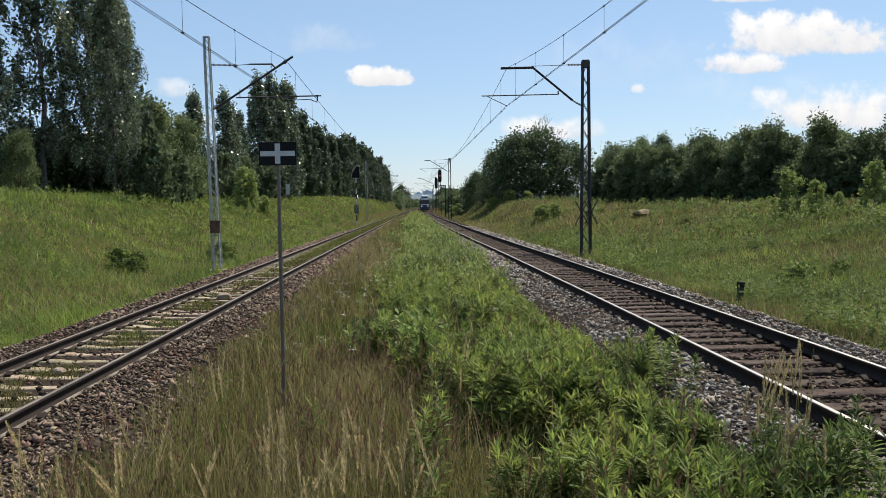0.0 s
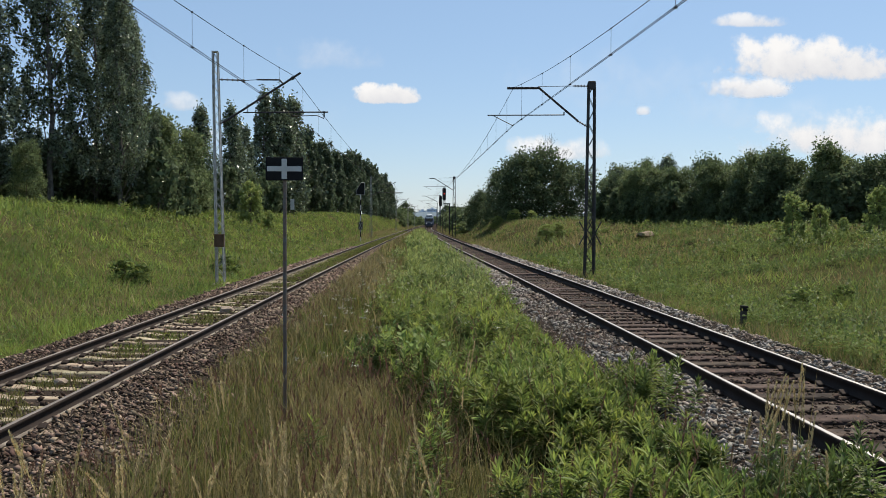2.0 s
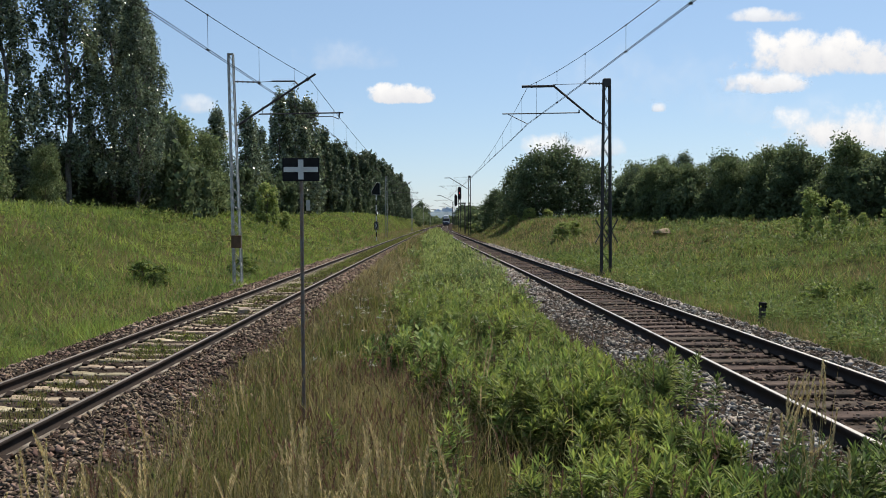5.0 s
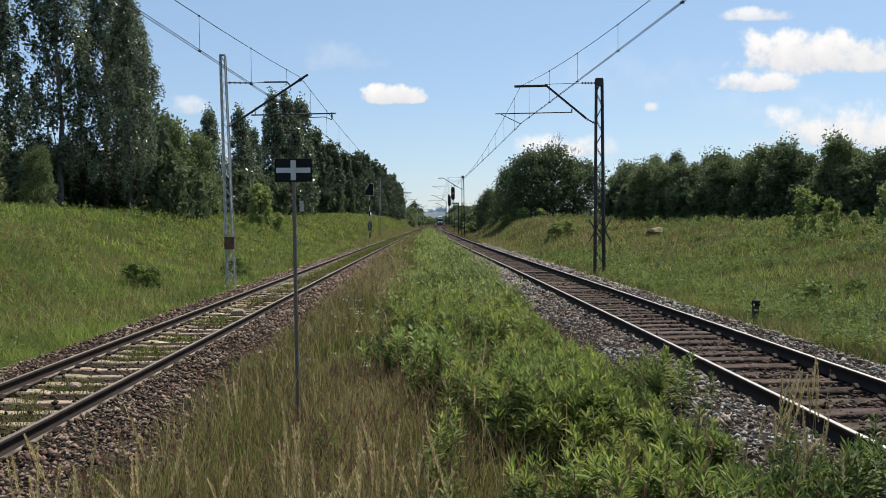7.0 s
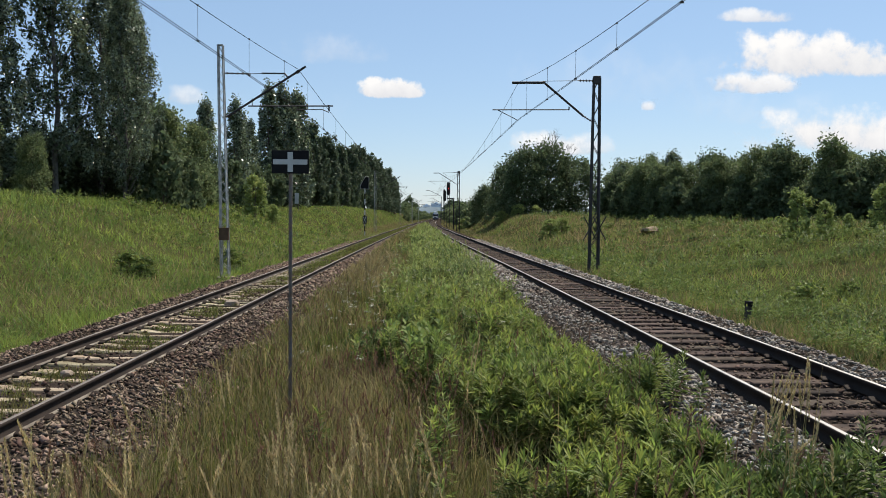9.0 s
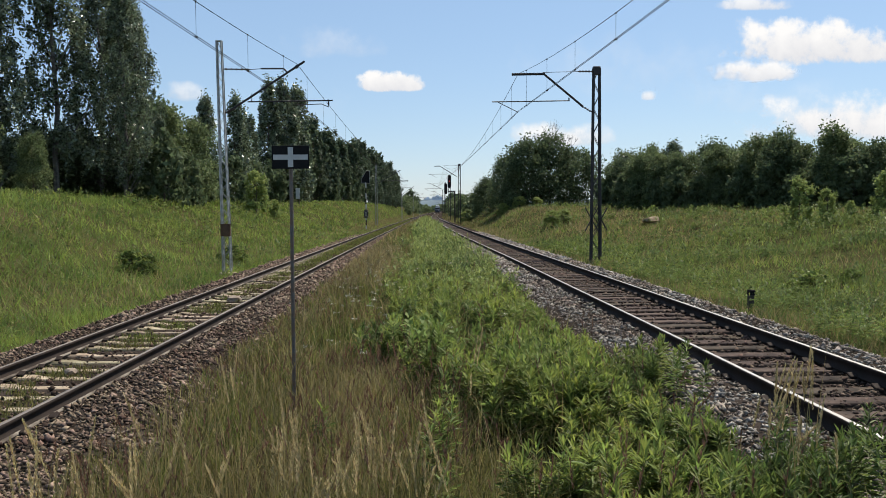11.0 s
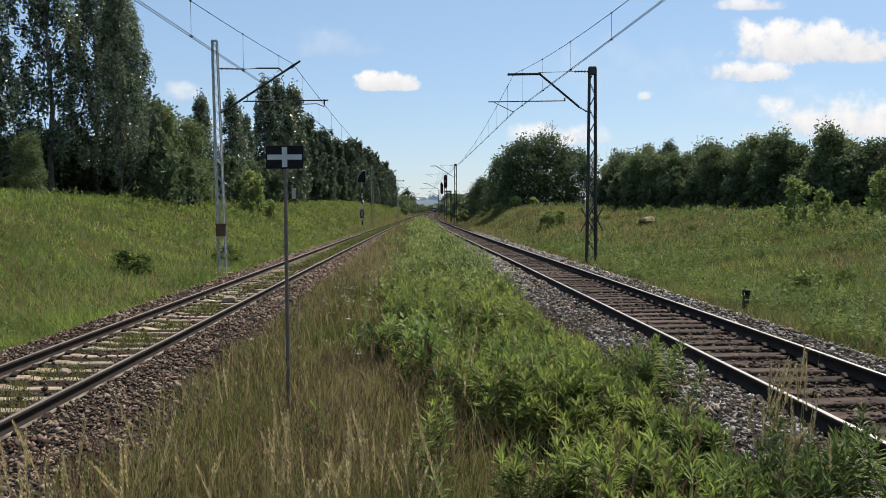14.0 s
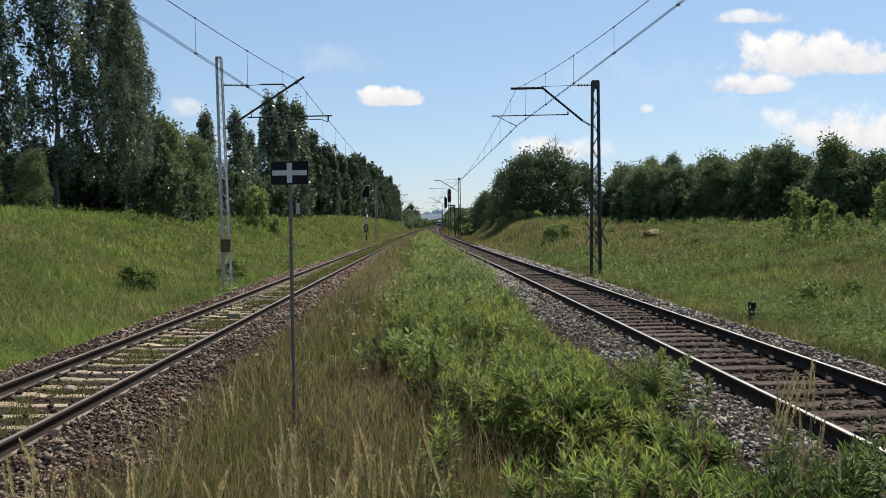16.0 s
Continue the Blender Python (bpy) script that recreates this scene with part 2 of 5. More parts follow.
def ripple(x, y, s):
    return (np.sin(x * s + 1.3 * np.sin(y * s * 0.7)) + np.sin(y * s * 1.3 + 1.7 * np.sin(x * s * 0.6 + 2))) * 0.5


def land(x, y):
    """Height of the ground at x, y."""
    x, y = np.asarray(x, float), np.asarray(y, float)
    l, r = c_left(y), c_right(y)
    far = 1 - smoothstep(330, 520, y)
    mid = -0.52 + 0.08 * ripple(x, y, 1.1)
    out_l = np.maximum(l - 2.9 - x, 0)
    out_r = np.maximum(x - r - 2.7, 0)
    w_l, w_r = smoothstep(70, 125, y), smoothstep(48, 100, y)
    up_l = ((3.35 * (1 - w_l)) * smoothstep(0.0, 11.5, out_l) + 3.75 * w_l * smoothstep(0.0, 5.0, out_l) - 0.25 * smoothstep(0, 3, out_l) + 0.10 * ripple(x, y, 0.4) * smoothstep(1, 6, out_l))
    up_r = (2.35 * (1 - w_r) * smoothstep(1.0, 24, out_r) + 2.65 * w_r * smoothstep(0.0, 6.5, out_r) - 0.25 * smoothstep(0, 2, out_r) + 0.12 * ripple(x, y, 0.35) * smoothstep(1, 6, out_r))
    z = mid + far * (up_l + up_r)
    return z


def ballast_z(dx):
    """Height of a track's ballast against its rail head, dx from the centre line."""
    dx = np.abs(dx)
    return np.where(dx < 0.85, -0.203, -0.16) - np.maximum(dx - 1.7, 0) * 0.45


def surface(x, y):
    """The ground or the ballast, whichever is higher."""
    zr = np.where(np.abs(x - c_right(y)) < 3.4, ballast_z(x - c_right(y)), -9)
    zl = np.where(np.abs(x - c_left(y)) < 3.4, ballast_z(x - c_left(y)) + LEFT_DROP, -9)
    return np.maximum(land(x, y), np.maximum(zr, zl))


def spaced(limit, near, count):
    g = np.sinh(np.linspace(-1, 1, count) * math.asinh(limit / near)) * near
    return g


gx = spaced(3500, 3.0, 240)
gy = np.concatenate([-spaced(3500, 8, 60)[30:][::-1], spaced(4500, 10.0, 340)[170:]])
GX, GY = np.meshgrid(gx, gy)
GZ = land(GX, GY)
nx = len(gx)
idx = np.arange(GX.size).reshape(GX.shape)
quads = np.stack([idx[:-1, :-1], idx[:-1, 1:], idx[1:, 1:], idx[1:, :-1]], -1).reshape(-1, 4)
ground = arrays("ground", np.stack([GX, GY, GZ], -1).reshape(-1, 3), quads, M["soil"], smooth=True)
tagged(ground, "uneven railway land of dry soil under grass", "ground", kind="structure")


def strip(name, centre, drop, profile, ys, mat, parent=None, label=""):
    """A profile of (dx, dz) swept along a track's centre line."""
    c = centre(ys)
    pr = np.array(profile)
    v = np.stack([c[:, None] + pr[None, :, 0], np.repeat(ys[:, None], len(pr), 1), np.zeros((len(ys), len(pr))) + drop + pr[None, :, 1]], -1)
    i = np.arange(v.shape[0] * v.shape[1]).reshape(v.shape[:2])
    q = np.stack([i[:-1, :-1], i[:-1, 1:], i[1:, 1:], i[1:, :-1]], -1).reshape(-1, 4)
    return arrays(name, v.reshape(-1, 3), q, mat, parent, label)


track_ys = np.concatenate([np.arange(-60, 60, 1.0), np.arange(60, 200, 3.0), np.arange(200, 1000, 10.0)])
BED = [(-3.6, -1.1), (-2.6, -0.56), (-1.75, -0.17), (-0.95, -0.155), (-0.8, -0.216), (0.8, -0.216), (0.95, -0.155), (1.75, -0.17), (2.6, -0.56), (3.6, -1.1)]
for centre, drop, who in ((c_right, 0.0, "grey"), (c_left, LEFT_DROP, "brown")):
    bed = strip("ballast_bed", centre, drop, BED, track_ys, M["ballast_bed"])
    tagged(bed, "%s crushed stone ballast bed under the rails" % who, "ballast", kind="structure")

HEAD = [(-0.012, -0.0005), (-0.024, -0.0012), (-0.033, -0.005), (-0.036, -0.014), (-0.036, -0.036), (-0.010, -0.048), (-0.009, -0.125), (-0.062, -0.145), (-0.062, -0.155)]
HEAD = HEAD + [(-x, z) for x, z in reversed(HEAD)]
RUN = [(-0.025, -0.001), (-0.012, 0.001), (0.012, 0.001), (0.025, -0.001)]


def sleeper_mesh(kind):
    bm = bmesh.new()
    if kind == "concrete":
        # a waisted block: high at the rail seats, lower in the middle
        xs = [-1.28, -1.22, -0.5, -0.3, 0.3, 0.5, 1.22, 1.28]
        hs = [-0.02, 0.02, 0.017, -0.008, -0.008, 0.017, 0.02, -0.02]
        ws = [0.12, 0.135, 0.13, 0.11, 0.11, 0.13, 0.135, 0.12]
        rings = [[bm.verts.new((x, s * w * k, z)) for s, k, z in ((-1, 1.15, -0.2), (-1, 0.9, h - 0.02), (-1, 0.75, h), (1, 0.75, h), (1, 0.9, h - 0.02), (1, 1.15, -0.2))] for x, h, w in zip(xs, hs, ws)]
        for a_, b_ in zip(rings, rings[1:]):
            for i in range(6):
                bm.faces.new((a_[i], a_[(i + 1) % 6], b_[(i + 1) % 6], b_[i]))
        bm.faces.new(rings[0][::-1])
        bm.faces.new(rings[-1])
    else:
        box(bm, -1.3, 1.3, -0.125, 0.125, -0.18, 0.02, 0.014)
        for v in bm.verts:
            v.co.z += 0.008 * math.sin(v.co.x * 3) + random.uniform(-0.006, 0.006)
            v.co.y += random.uniform(-0.008, 0.008)
    bmesh.ops.recalc_face_normals(bm, faces=bm.faces)
    return bm


def railway_track(centre, drop, spacing, kind, label, top):
    tr = empty("railway_track", Matrix(), label, "railway track")
    for side in (-0.7525, 0.7525):
        def rail_line(y, side=side):
            return centre(y) + side
        rail = strip("rail", rail_line, drop, HEAD, track_ys, M["rail"], tr, "rusty steel rail with worn sides")
        # a paler strip over each edge of the foot, on the near stretch
        if top == "rail_dull":
            for k in (-1, 1):
                strip("rail_foot", rail_line, drop, [(k * 0.066, -0.157), (k * 0.064, -0.142), (k * 0.040, -0.133)][::k], track_ys[track_ys < 90], M["foot"], rail, "pale edge of the rail foot")
        strip("running_surface", rail_line, drop, RUN, track_ys, M[top], rail, "polished rail head" if top == "rail_top" else "dull rail head")
    first = part("sleeper", sleeper_mesh(kind), M[kind if kind == "concrete" else "timber"], tr)
    clip = bmesh.new()
    box(clip, -0.045, 0.045, -0.05, 0.05, 0, 0.035, 0.008)
    for v in clip.verts:
        v.co.z += 0.03 * (v.co.y > 0)
    fast = part("fastening", clip, M["rail"], first)
    clip_me = fast.data
    bpy.data.objects.remove(fast)
    rnd = random.Random(spacing)
    y, i = -9.0, 0
    while i < 290:
        ob = first if i == 0 else new("sleeper", first.data)
        ob.parent = tr
        slope = float(centre(y + 1) - centre(y - 1)) / 2
        ob.matrix_world = pose(float(centre(y)) + rnd.uniform(-0.02, 0.02), y, drop - 0.185 + rnd.uniform(-0.022, 0.004), rnd.uniform(-2, 2), rnd.uniform(-0.5, 0.5), -math.degrees(slope) + rnd.uniform(-1.8, 1.8))
        if 3 < y < 24:
            for s in (-0.86, -0.645, 0.645, 0.86):
                f = new("fastening", clip_me)
                f.parent = ob
                f.location = (s, 0, 0.018)
        y += spacing * rnd.uniform(0.97, 1.03)
        i += 1
    # the sleepers farther on, too small to pick apart
    v, fc = [], []
    n0 = 0
    for me in [first.data]:
        vs = np.array([(a_, b_, c_) for a_ in (-1.3, 1.3) for b_ in (-0.125, 0.125) for c_ in (-0.1, 0.018)])
        fs = np.array([(0, 1, 3, 2), (4, 6, 7, 5), (0, 4, 5, 1), (2, 3, 7, 6), (1, 5, 7, 3)])
        while y < 420:
            v.append(vs + np.array([float(centre(y)), y, drop - 0.185]))
            fc.append(fs + n0)
            n0 += len(vs)
            y += spacing
    rest = arrays("far_sleepers", np.concatenate(v), np.concatenate(fc), M["timber"], tr)
    tagged(rest, kind="stuff")
    return tr


railway_track(c_right, 0.0, 0.575, "timber", "railway track with polished rails on dark timber sleepers", "rail_top")
railway_track(c_left, LEFT_DROP, 0.60, "concrete", "overgrown railway track with dull rails on pale concrete sleepers", "rail_dull")


# ---------------------------------------------------------------- masts and overhead line
def insulator(bm, p, q, r=0.05, n=5):
    p, q = Vector(p), Vector(q)
    bar(bm, p, q, r * 0.4, n=6)
    for i in range(n):
        c = p.lerp(q, (i + 0.5) / n)
        d = (q - p).normalized() * 0.018
        bar(bm, c - d, c + d, r, r * 0.7, 8)


def lattice(bm, base, top, w0, w1, steps, leg, brace, both=True):
    """Two or four legs with zigzag bracing between base and top, centred on the axis."""
    base, top = Vector(base), Vector(top)

    def corner(k, s, u):
        w = (w0 + (w1 - w0) * k) / 2
        return base.lerp(top, k) + Vector((s * w, u * w * (1 if both else 0.6), 0))
    for s in (-1, 1):
        for u in (-1, 1):
            angle_bar(bm, corner(0, s, u), corner(1, s, u), leg)
    for i in range(steps):
        k0, k1 = i / steps, (i + 1) / steps
        s = 1 if i % 2 else -1
        for u in (-1, 1):
            angle_bar(bm, corner(k0, s, u), corner(k1, -s, u), brace)
            angle_bar(bm, corner(k0, u, s), corner(k1, u, -s), brace)


def mast_pale(x, y, reach, tip_z, tube_z, near):
    """A slender pale lattice mast with a straight raised arm, on the left track."""
    z0 = float(land(x, y))
    h = 8.14 - z0
    t = empty("catenary_mast", pose(x, y, z0), "pale galvanised lattice mast with a raised cantilever arm beside the track", "catenary mast", "catenary masts")
    lean = -0.17 if near else 0.0
    bm = bmesh.new()
    lattice(bm, (0, 0, 0), (lean, 0, h), 0.29, 0.175, 28 if near else 10, 0.045, 0.016)
    box(bm, lean - 0.11, lean + 0.11, -0.11, 0.11, h - 0.02, h + 0.02)
    part("lattice_post", bm, M["steel"], t)
    bm = bmesh.new()
    box(bm, -0.3, 0.3, -0.3, 0.3, -0.3, 0.06, 0.02)
    part("foundation", bm, M["concrete"], t, "weathered concrete footing")
    if near:
        bm = bmesh.new()
        box(bm, -0.17, 0.19, -0.34, -0.2, 1.42, 1.86, 0.02)
        box(bm, -0.19, 0.21, -0.36, -0.18, 1.85, 1.89, 0.008)
        part("switch_box", bm, M["brown"], t, "rusty brown switch box")

    def w(px, pz):
        return (px - x, 0, pz - z0)
    xr = x + lean * (4.6 - z0) / h + 0.1
    bm = bmesh.new()
    bar(bm, w(xr + 0.12, 5.54), w(x + reach + 0.28, tip_z + 0.15), 0.042)
    bar(bm, w(x + reach - 0.06, tip_z - 0.09), w(x + reach + 0.02, tip_z - 0.02), 0.065)
    part("arm", bm, M["iron"], t, "dark steel cantilever tube")
    for p, q in ((w(xr, 5.5), w(xr + 0.4, 5.67)), (w(xr - 0.02, 7.12), w(xr + 0.95, 7.1))):
        bm = bmesh.new()
        insulator(bm, p, q, 0.055)
        part("insulator", bm, M["glassy"], t, "brown ribbed insulator")
    bm = bmesh.new()
    bar(bm, w(xr + 0.9, 7.1), w(x + reach - 1.2, 7.13), 0.012, n=6)
    bar(bm, w(x + reach - 1.35, 7.13), w(x + reach - 0.5, 7.13), 0.03, n=6)
    bar(bm, w(x + reach - 0.5, 7.13), w(x + reach - 0.36, 6.98), 0.03, n=6)
    part("stay_rod", bm, M["iron"], t)
    bm = bmesh.new()
    bar(bm, w(xr + 0.85, tube_z - 0.02), w(x + reach + 1.3, tube_z + 0.02), 0.026, n=6)
    bar(bm, w(xr + 1.0, tube_z), w(xr + 1.0, tube_z + 0.28), 0.014, n=6)
    bar(bm, w(x + reach + 1.15, tube_z - 0.18), w(x + reach + 1.15, tube_z + 0.05), 0.03, n=6)
    part("registration_tube", bm, M["iron"], t)
    bm = bmesh.new()
    bar(bm, w(x + reach - 0.08, tube_z - 0.14), w(x + reach + 0.88, tube_z - 0.11), 0.016, n=6)
    bar(bm, w(x + reach + 0.88, tube_z - 0.11), w(x + reach + 1.15, tube_z - 0.22), 0.016, n=6)
    part("steady_arm", bm, M["iron"], t)
    return t


def mast_dark(x, y, tip_x, tip_z, tube_z, near):
    """A dark two-legged lattice mast with a bent arm, on the right track."""
    z0 = float(land(x, y)) - 0.05
    lift, bend = (0.0, 1.25) if near else (0.45, 0.65)
    h = 7.86 + lift - z0
    t = empty("catenary_mast", pose(x, y, z0), "dark rusted lattice mast with a bent cantilever arm beside the track", "catenary mast", "catenary masts")
    bm = bmesh.new()
    lattice(bm, (0, 0, 0), (0.03, 0, h), 0.40, 0.25, 15 if near else 8, 0.075, 0.022, both=False)
    part("lattice_post", bm, M["iron"], t)
    bm = bmesh.new()
    box(bm, -0.12, 0.18, -0.13, 0.13, h - 0.28, h + 0.06, 0.01)
    part("cap", bm, M["iron"], t)
    if near:
        bm = bmesh.new()
        for s in (-1, 1):
            for k in (-1, 1):
                angle_bar(bm, (s * 0.2 - 0.28 * k, -0.16, 1.5), (s * 0.2 + 0.28 * k, -0.16, 2.5), 0.045)
        part("guard", bm, M["iron"], t, "crossed anti-climb bars")

    def w(px, pz):
        return (px - x, 0, pz + lift - z0)
    bm = bmesh.new()
    bar(bm, w(x - 0.55, 6.23), w(tip_x + bend, tip_z), 0.048)
    bar(bm, w(tip_x + bend + 0.05, tip_z), w(tip_x - 0.12, tip_z - 0.02), 0.055)
    part("arm", bm, M["iron"], t)
    for p, q in ((w(x - 0.1, 5.96), w(x - 0.6, 6.25)), (w(x - 0.1, 7.72), w(x - 0.75, 7.72))):
        bm = bmesh.new()
        insulator(bm, p, q, 0.06)
        part("insulator", bm, M["glassy"], t, "brown ribbed insulator")
    bm = bmesh.new()
    bar(bm, w(x - 0.7, 7.72), w(tip_x + 1.2, tip_z + 0.06), 0.012, n=6)
    part("stay_rod", bm, M["iron"], t)
    bm = bmesh.new()
    bar(bm, w(tip_x - 0.95, tube_z - 0.02), w(x - 1.15, tube_z + 0.02), 0.024, n=6)
    bar(bm, w(x - 1.15, tube_z), w(x - 1.15, tube_z + 0.15), 0.03, n=6)
    part("registration_tube", bm, M["iron"], t)
    bm = bmesh.new()
    bar(bm, w(tip_x - 0.7, tube_z - 0.04), w(tip_x + 0.15, tube_z - 0.46), 0.017, n=6)
    part("steady_arm", bm, M["iron"], t)
    return t


SUP_L = [(-8.25, -28, 6.9, 8.0)]
SUP_R = [(6.25, -28, 5.8, 8.6)]
for i, (y, mx) in enumerate(((32.0, -7.42), (119.0, -6.75), (203.0, None), (290.0, None), (380.0, None))):
    c = float(c_left(y))
    x = mx or c - 2.8
    tip = -4.72 if i == 0 else c + (0.25 if i % 2 else -0.2)
    mast_pale(x, y, tip - x, 7.25, 5.93, i == 0)
    SUP_L.append((tip, y, 5.84, 7.3))
for i, (y, mx) in enumerate(((36.5, 7.33), (122.0, 4.95), (205.0, None), (290.0, None), (380.0, None))):
    c = float(c_right(y))
    x = mx or c + 2.6
    tip = 3.85 if i == 0 else c + (0.2 if i % 2 else -0.25)
    mast_dark(x, y, tip - (0 if i == 0 else 1.3), 7.62, 6.46, i == 0)
    SUP_R.append((tip + (0.15 if i == 0 else 0), y, 6.02, 7.62 + (0.45 if i else 0.0)))


def wires(name, sup, label, sag):
    """Messenger wire, two contact wires and droppers between the supports."""
    th = empty(name, Matrix(), label, "overhead wire")

    def tube(part_name, pts, r):
        bm = bmesh.new()
        prev = None
        for p in pts:
            ring = [bm.verts.new((p[0] + r * math.cos(k * 2.0944), p[1], p[2] + r * math.sin(k * 2.0944))) for k in range(3)]
            if prev:
                for k in range(3):
                    bm.faces.new((prev[k], prev[(k + 1) % 3], ring[(k + 1) % 3], ring[k]))
            prev = ring
        return part(part_name, bm, M["wire"], th)
    mess, con1, con2, drops = [], [], [], []
    for (x0, y0, a0, b0), (x1, y1, a1, b1) in zip(sup, sup[1:]):
        for k in range(24):
            s = k / 24
            x, y = x0 + (x1 - x0) * s, y0 + (y1 - y0) * s
            zc = a0 + (a1 - a0) * s - 0.10 * 4 * s * (1 - s)
            zm = b0 + (b1 - b0) * s - sag * 4 * s * (1 - s)
            mess.append((x, y, zm))
            con1.append((x - 0.03, y, zc))
            con2.append((x + 0.03, y, zc + 0.01))
        n = max(6, int((y1 - y0) / 4.6))
        for k in range(n):
            s = (k + 0.5) / n
            x, y = x0 + (x1 - x0) * s, y0 + (y1 - y0) * s
            drops.append((x, y, a0 + (a1 - a0) * s - 0.4 * s * (1 - s), b0 + (b1 - b0) * s - 4 * sag * s * (1 - s)))
    tube("messenger_wire", mess, 0.011)
    tube("contact_wire", con1, 0.010)
    tube("contact_wire", con2, 0.010)
    for x, y, za, zb in drops:
        if y > 160:
            continue
        bm = bmesh.new()
        bar(bm, (x, y, za), (x, y, zb), 0.005, n=4)
        box(bm, x - 0.035, x + 0.035, y - 0.02, y + 0.02, za - 0.02, za + 0.02)
        box(bm, x - 0.018, x + 0.018, y - 0.02, y + 0.02, zb - 0.02, zb + 0.02)
        part("dropper", bm, M["wire"], th)


wires("overhead_wires", SUP_L, "thin dark overhead wires with droppers above the concrete-sleepered track", 1.0)
wires("overhead_wires", SUP_R, "thin dark overhead wires with droppers above the timber-sleepered track", 1.8)


# ---------------------------------------------------------------- the sign
def cross_sign():
    x, y = -1.5, 9.5
    z0 = float(land(x, y))
    t = empty("track_sign", pose(x, y, z0), "black rectangular sign with a white cross on a thin steel post", "railway sign")
    bm = bmesh.new()
    bar(bm, (0, 0, -0.1), (0, 0, 2.50 - z0), 0.021, n=10)
    part("post", bm, M["post"], t)
    zc = 2.455 - z0
    bm = bmesh.new()
    box(bm, -0.205, 0.205, -0.030, -0.022, zc - 0.128, zc + 0.128, 0.002)
    pl = part("plate", bm, M["black"], t, "black enamelled plate")
    bm = bmesh.new()
    box(bm, -0.19, 0.19, -0.0345, -0.0302, zc - 0.028, zc + 0.028)
    box(bm, -0.029, 0.029, -0.0345, -0.0302, zc + 0.0282, zc + 0.11)
    box(bm, -0.029, 0.029, -0.0345, -0.0302, zc - 0.11, zc - 0.0282)
    part("cross", bm, M["white"], pl, "white painted cross")
    bm = bmesh.new()
    for dz in (-0.08, 0.08):
        box(bm, -0.035, 0.035, -0.022, 0.03, zc + dz - 0.012, zc + dz + 0.012)
    part("clamp", bm, M["post"], t)
    return t


cross_sign()


# ---------------------------------------------------------------- signals, boards and small posts
def shunt_signal():
    """The hooded signal seen from behind, on a striped post."""
    x, y = -6.75, 98.0
    z0 = float(land(x, y))
    t = empty("hooded_signal", pose(x, y, z0), "dark hooded signal board on a black and white striped post", "railway signal")
    n = 9
    for i in range(n):
        bm = bmesh.new()
        h = (5.0 - z0) / n
        bar(bm, (0, 0, i * h), (0, 0, (i + 1) * h), 0.07, n=10)
        part("band", bm, M["black" if i % 2 else "white"], t)
    bm = bmesh.new()
    b = 4.95 - z0
    prof = [(-0.50, b), (0.46, b - 0.03), (0.46, b + 1.36), (0.05, b + 1.38), (-0.50, b + 0.45)]
    va = [bm.verts.new((px, -0.05, pz)) for px, pz in prof]
    vb = [bm.verts.new((px, 0.05, pz)) for px, pz in prof]
    bm.faces.new(va[::-1])
    bm.faces.new(vb)
    for i in range(5):
        bm.faces.new((va[i], va[(i + 1) % 5], vb[(i + 1) % 5], vb[i]))
    part("back_board", bm, M["black"], t)
    bm = bmesh.new()
    for i in range(5):
        (ax, az), (bx, bz) = prof[i], prof[(i + 1) % 5]
        bar(bm, (ax, -0.07, az), (bx, -0.07, bz), 0.03, n=5)
    part("rim", bm, M["steel"], t)
    bm = bmesh.new()
    box(bm, -0.24, 0.24, -0.16, 0.16, 1.40 - z0 - 0.45, 1.40 - z0 + 0.45, 0.03)
    relay = part("relay_box", bm, M["iron"], t)
    for k in (-1, 1):
        bm = bmesh.new()
        angle_bar(bm, (-0.15 * k, -0.168, 1.40 - z0 - 0.34), (0.15 * k, -0.168, 1.40 - z0 + 0.34), 0.05)
        part("stripe", bm, M["white"], relay, "white diagonal stripe")


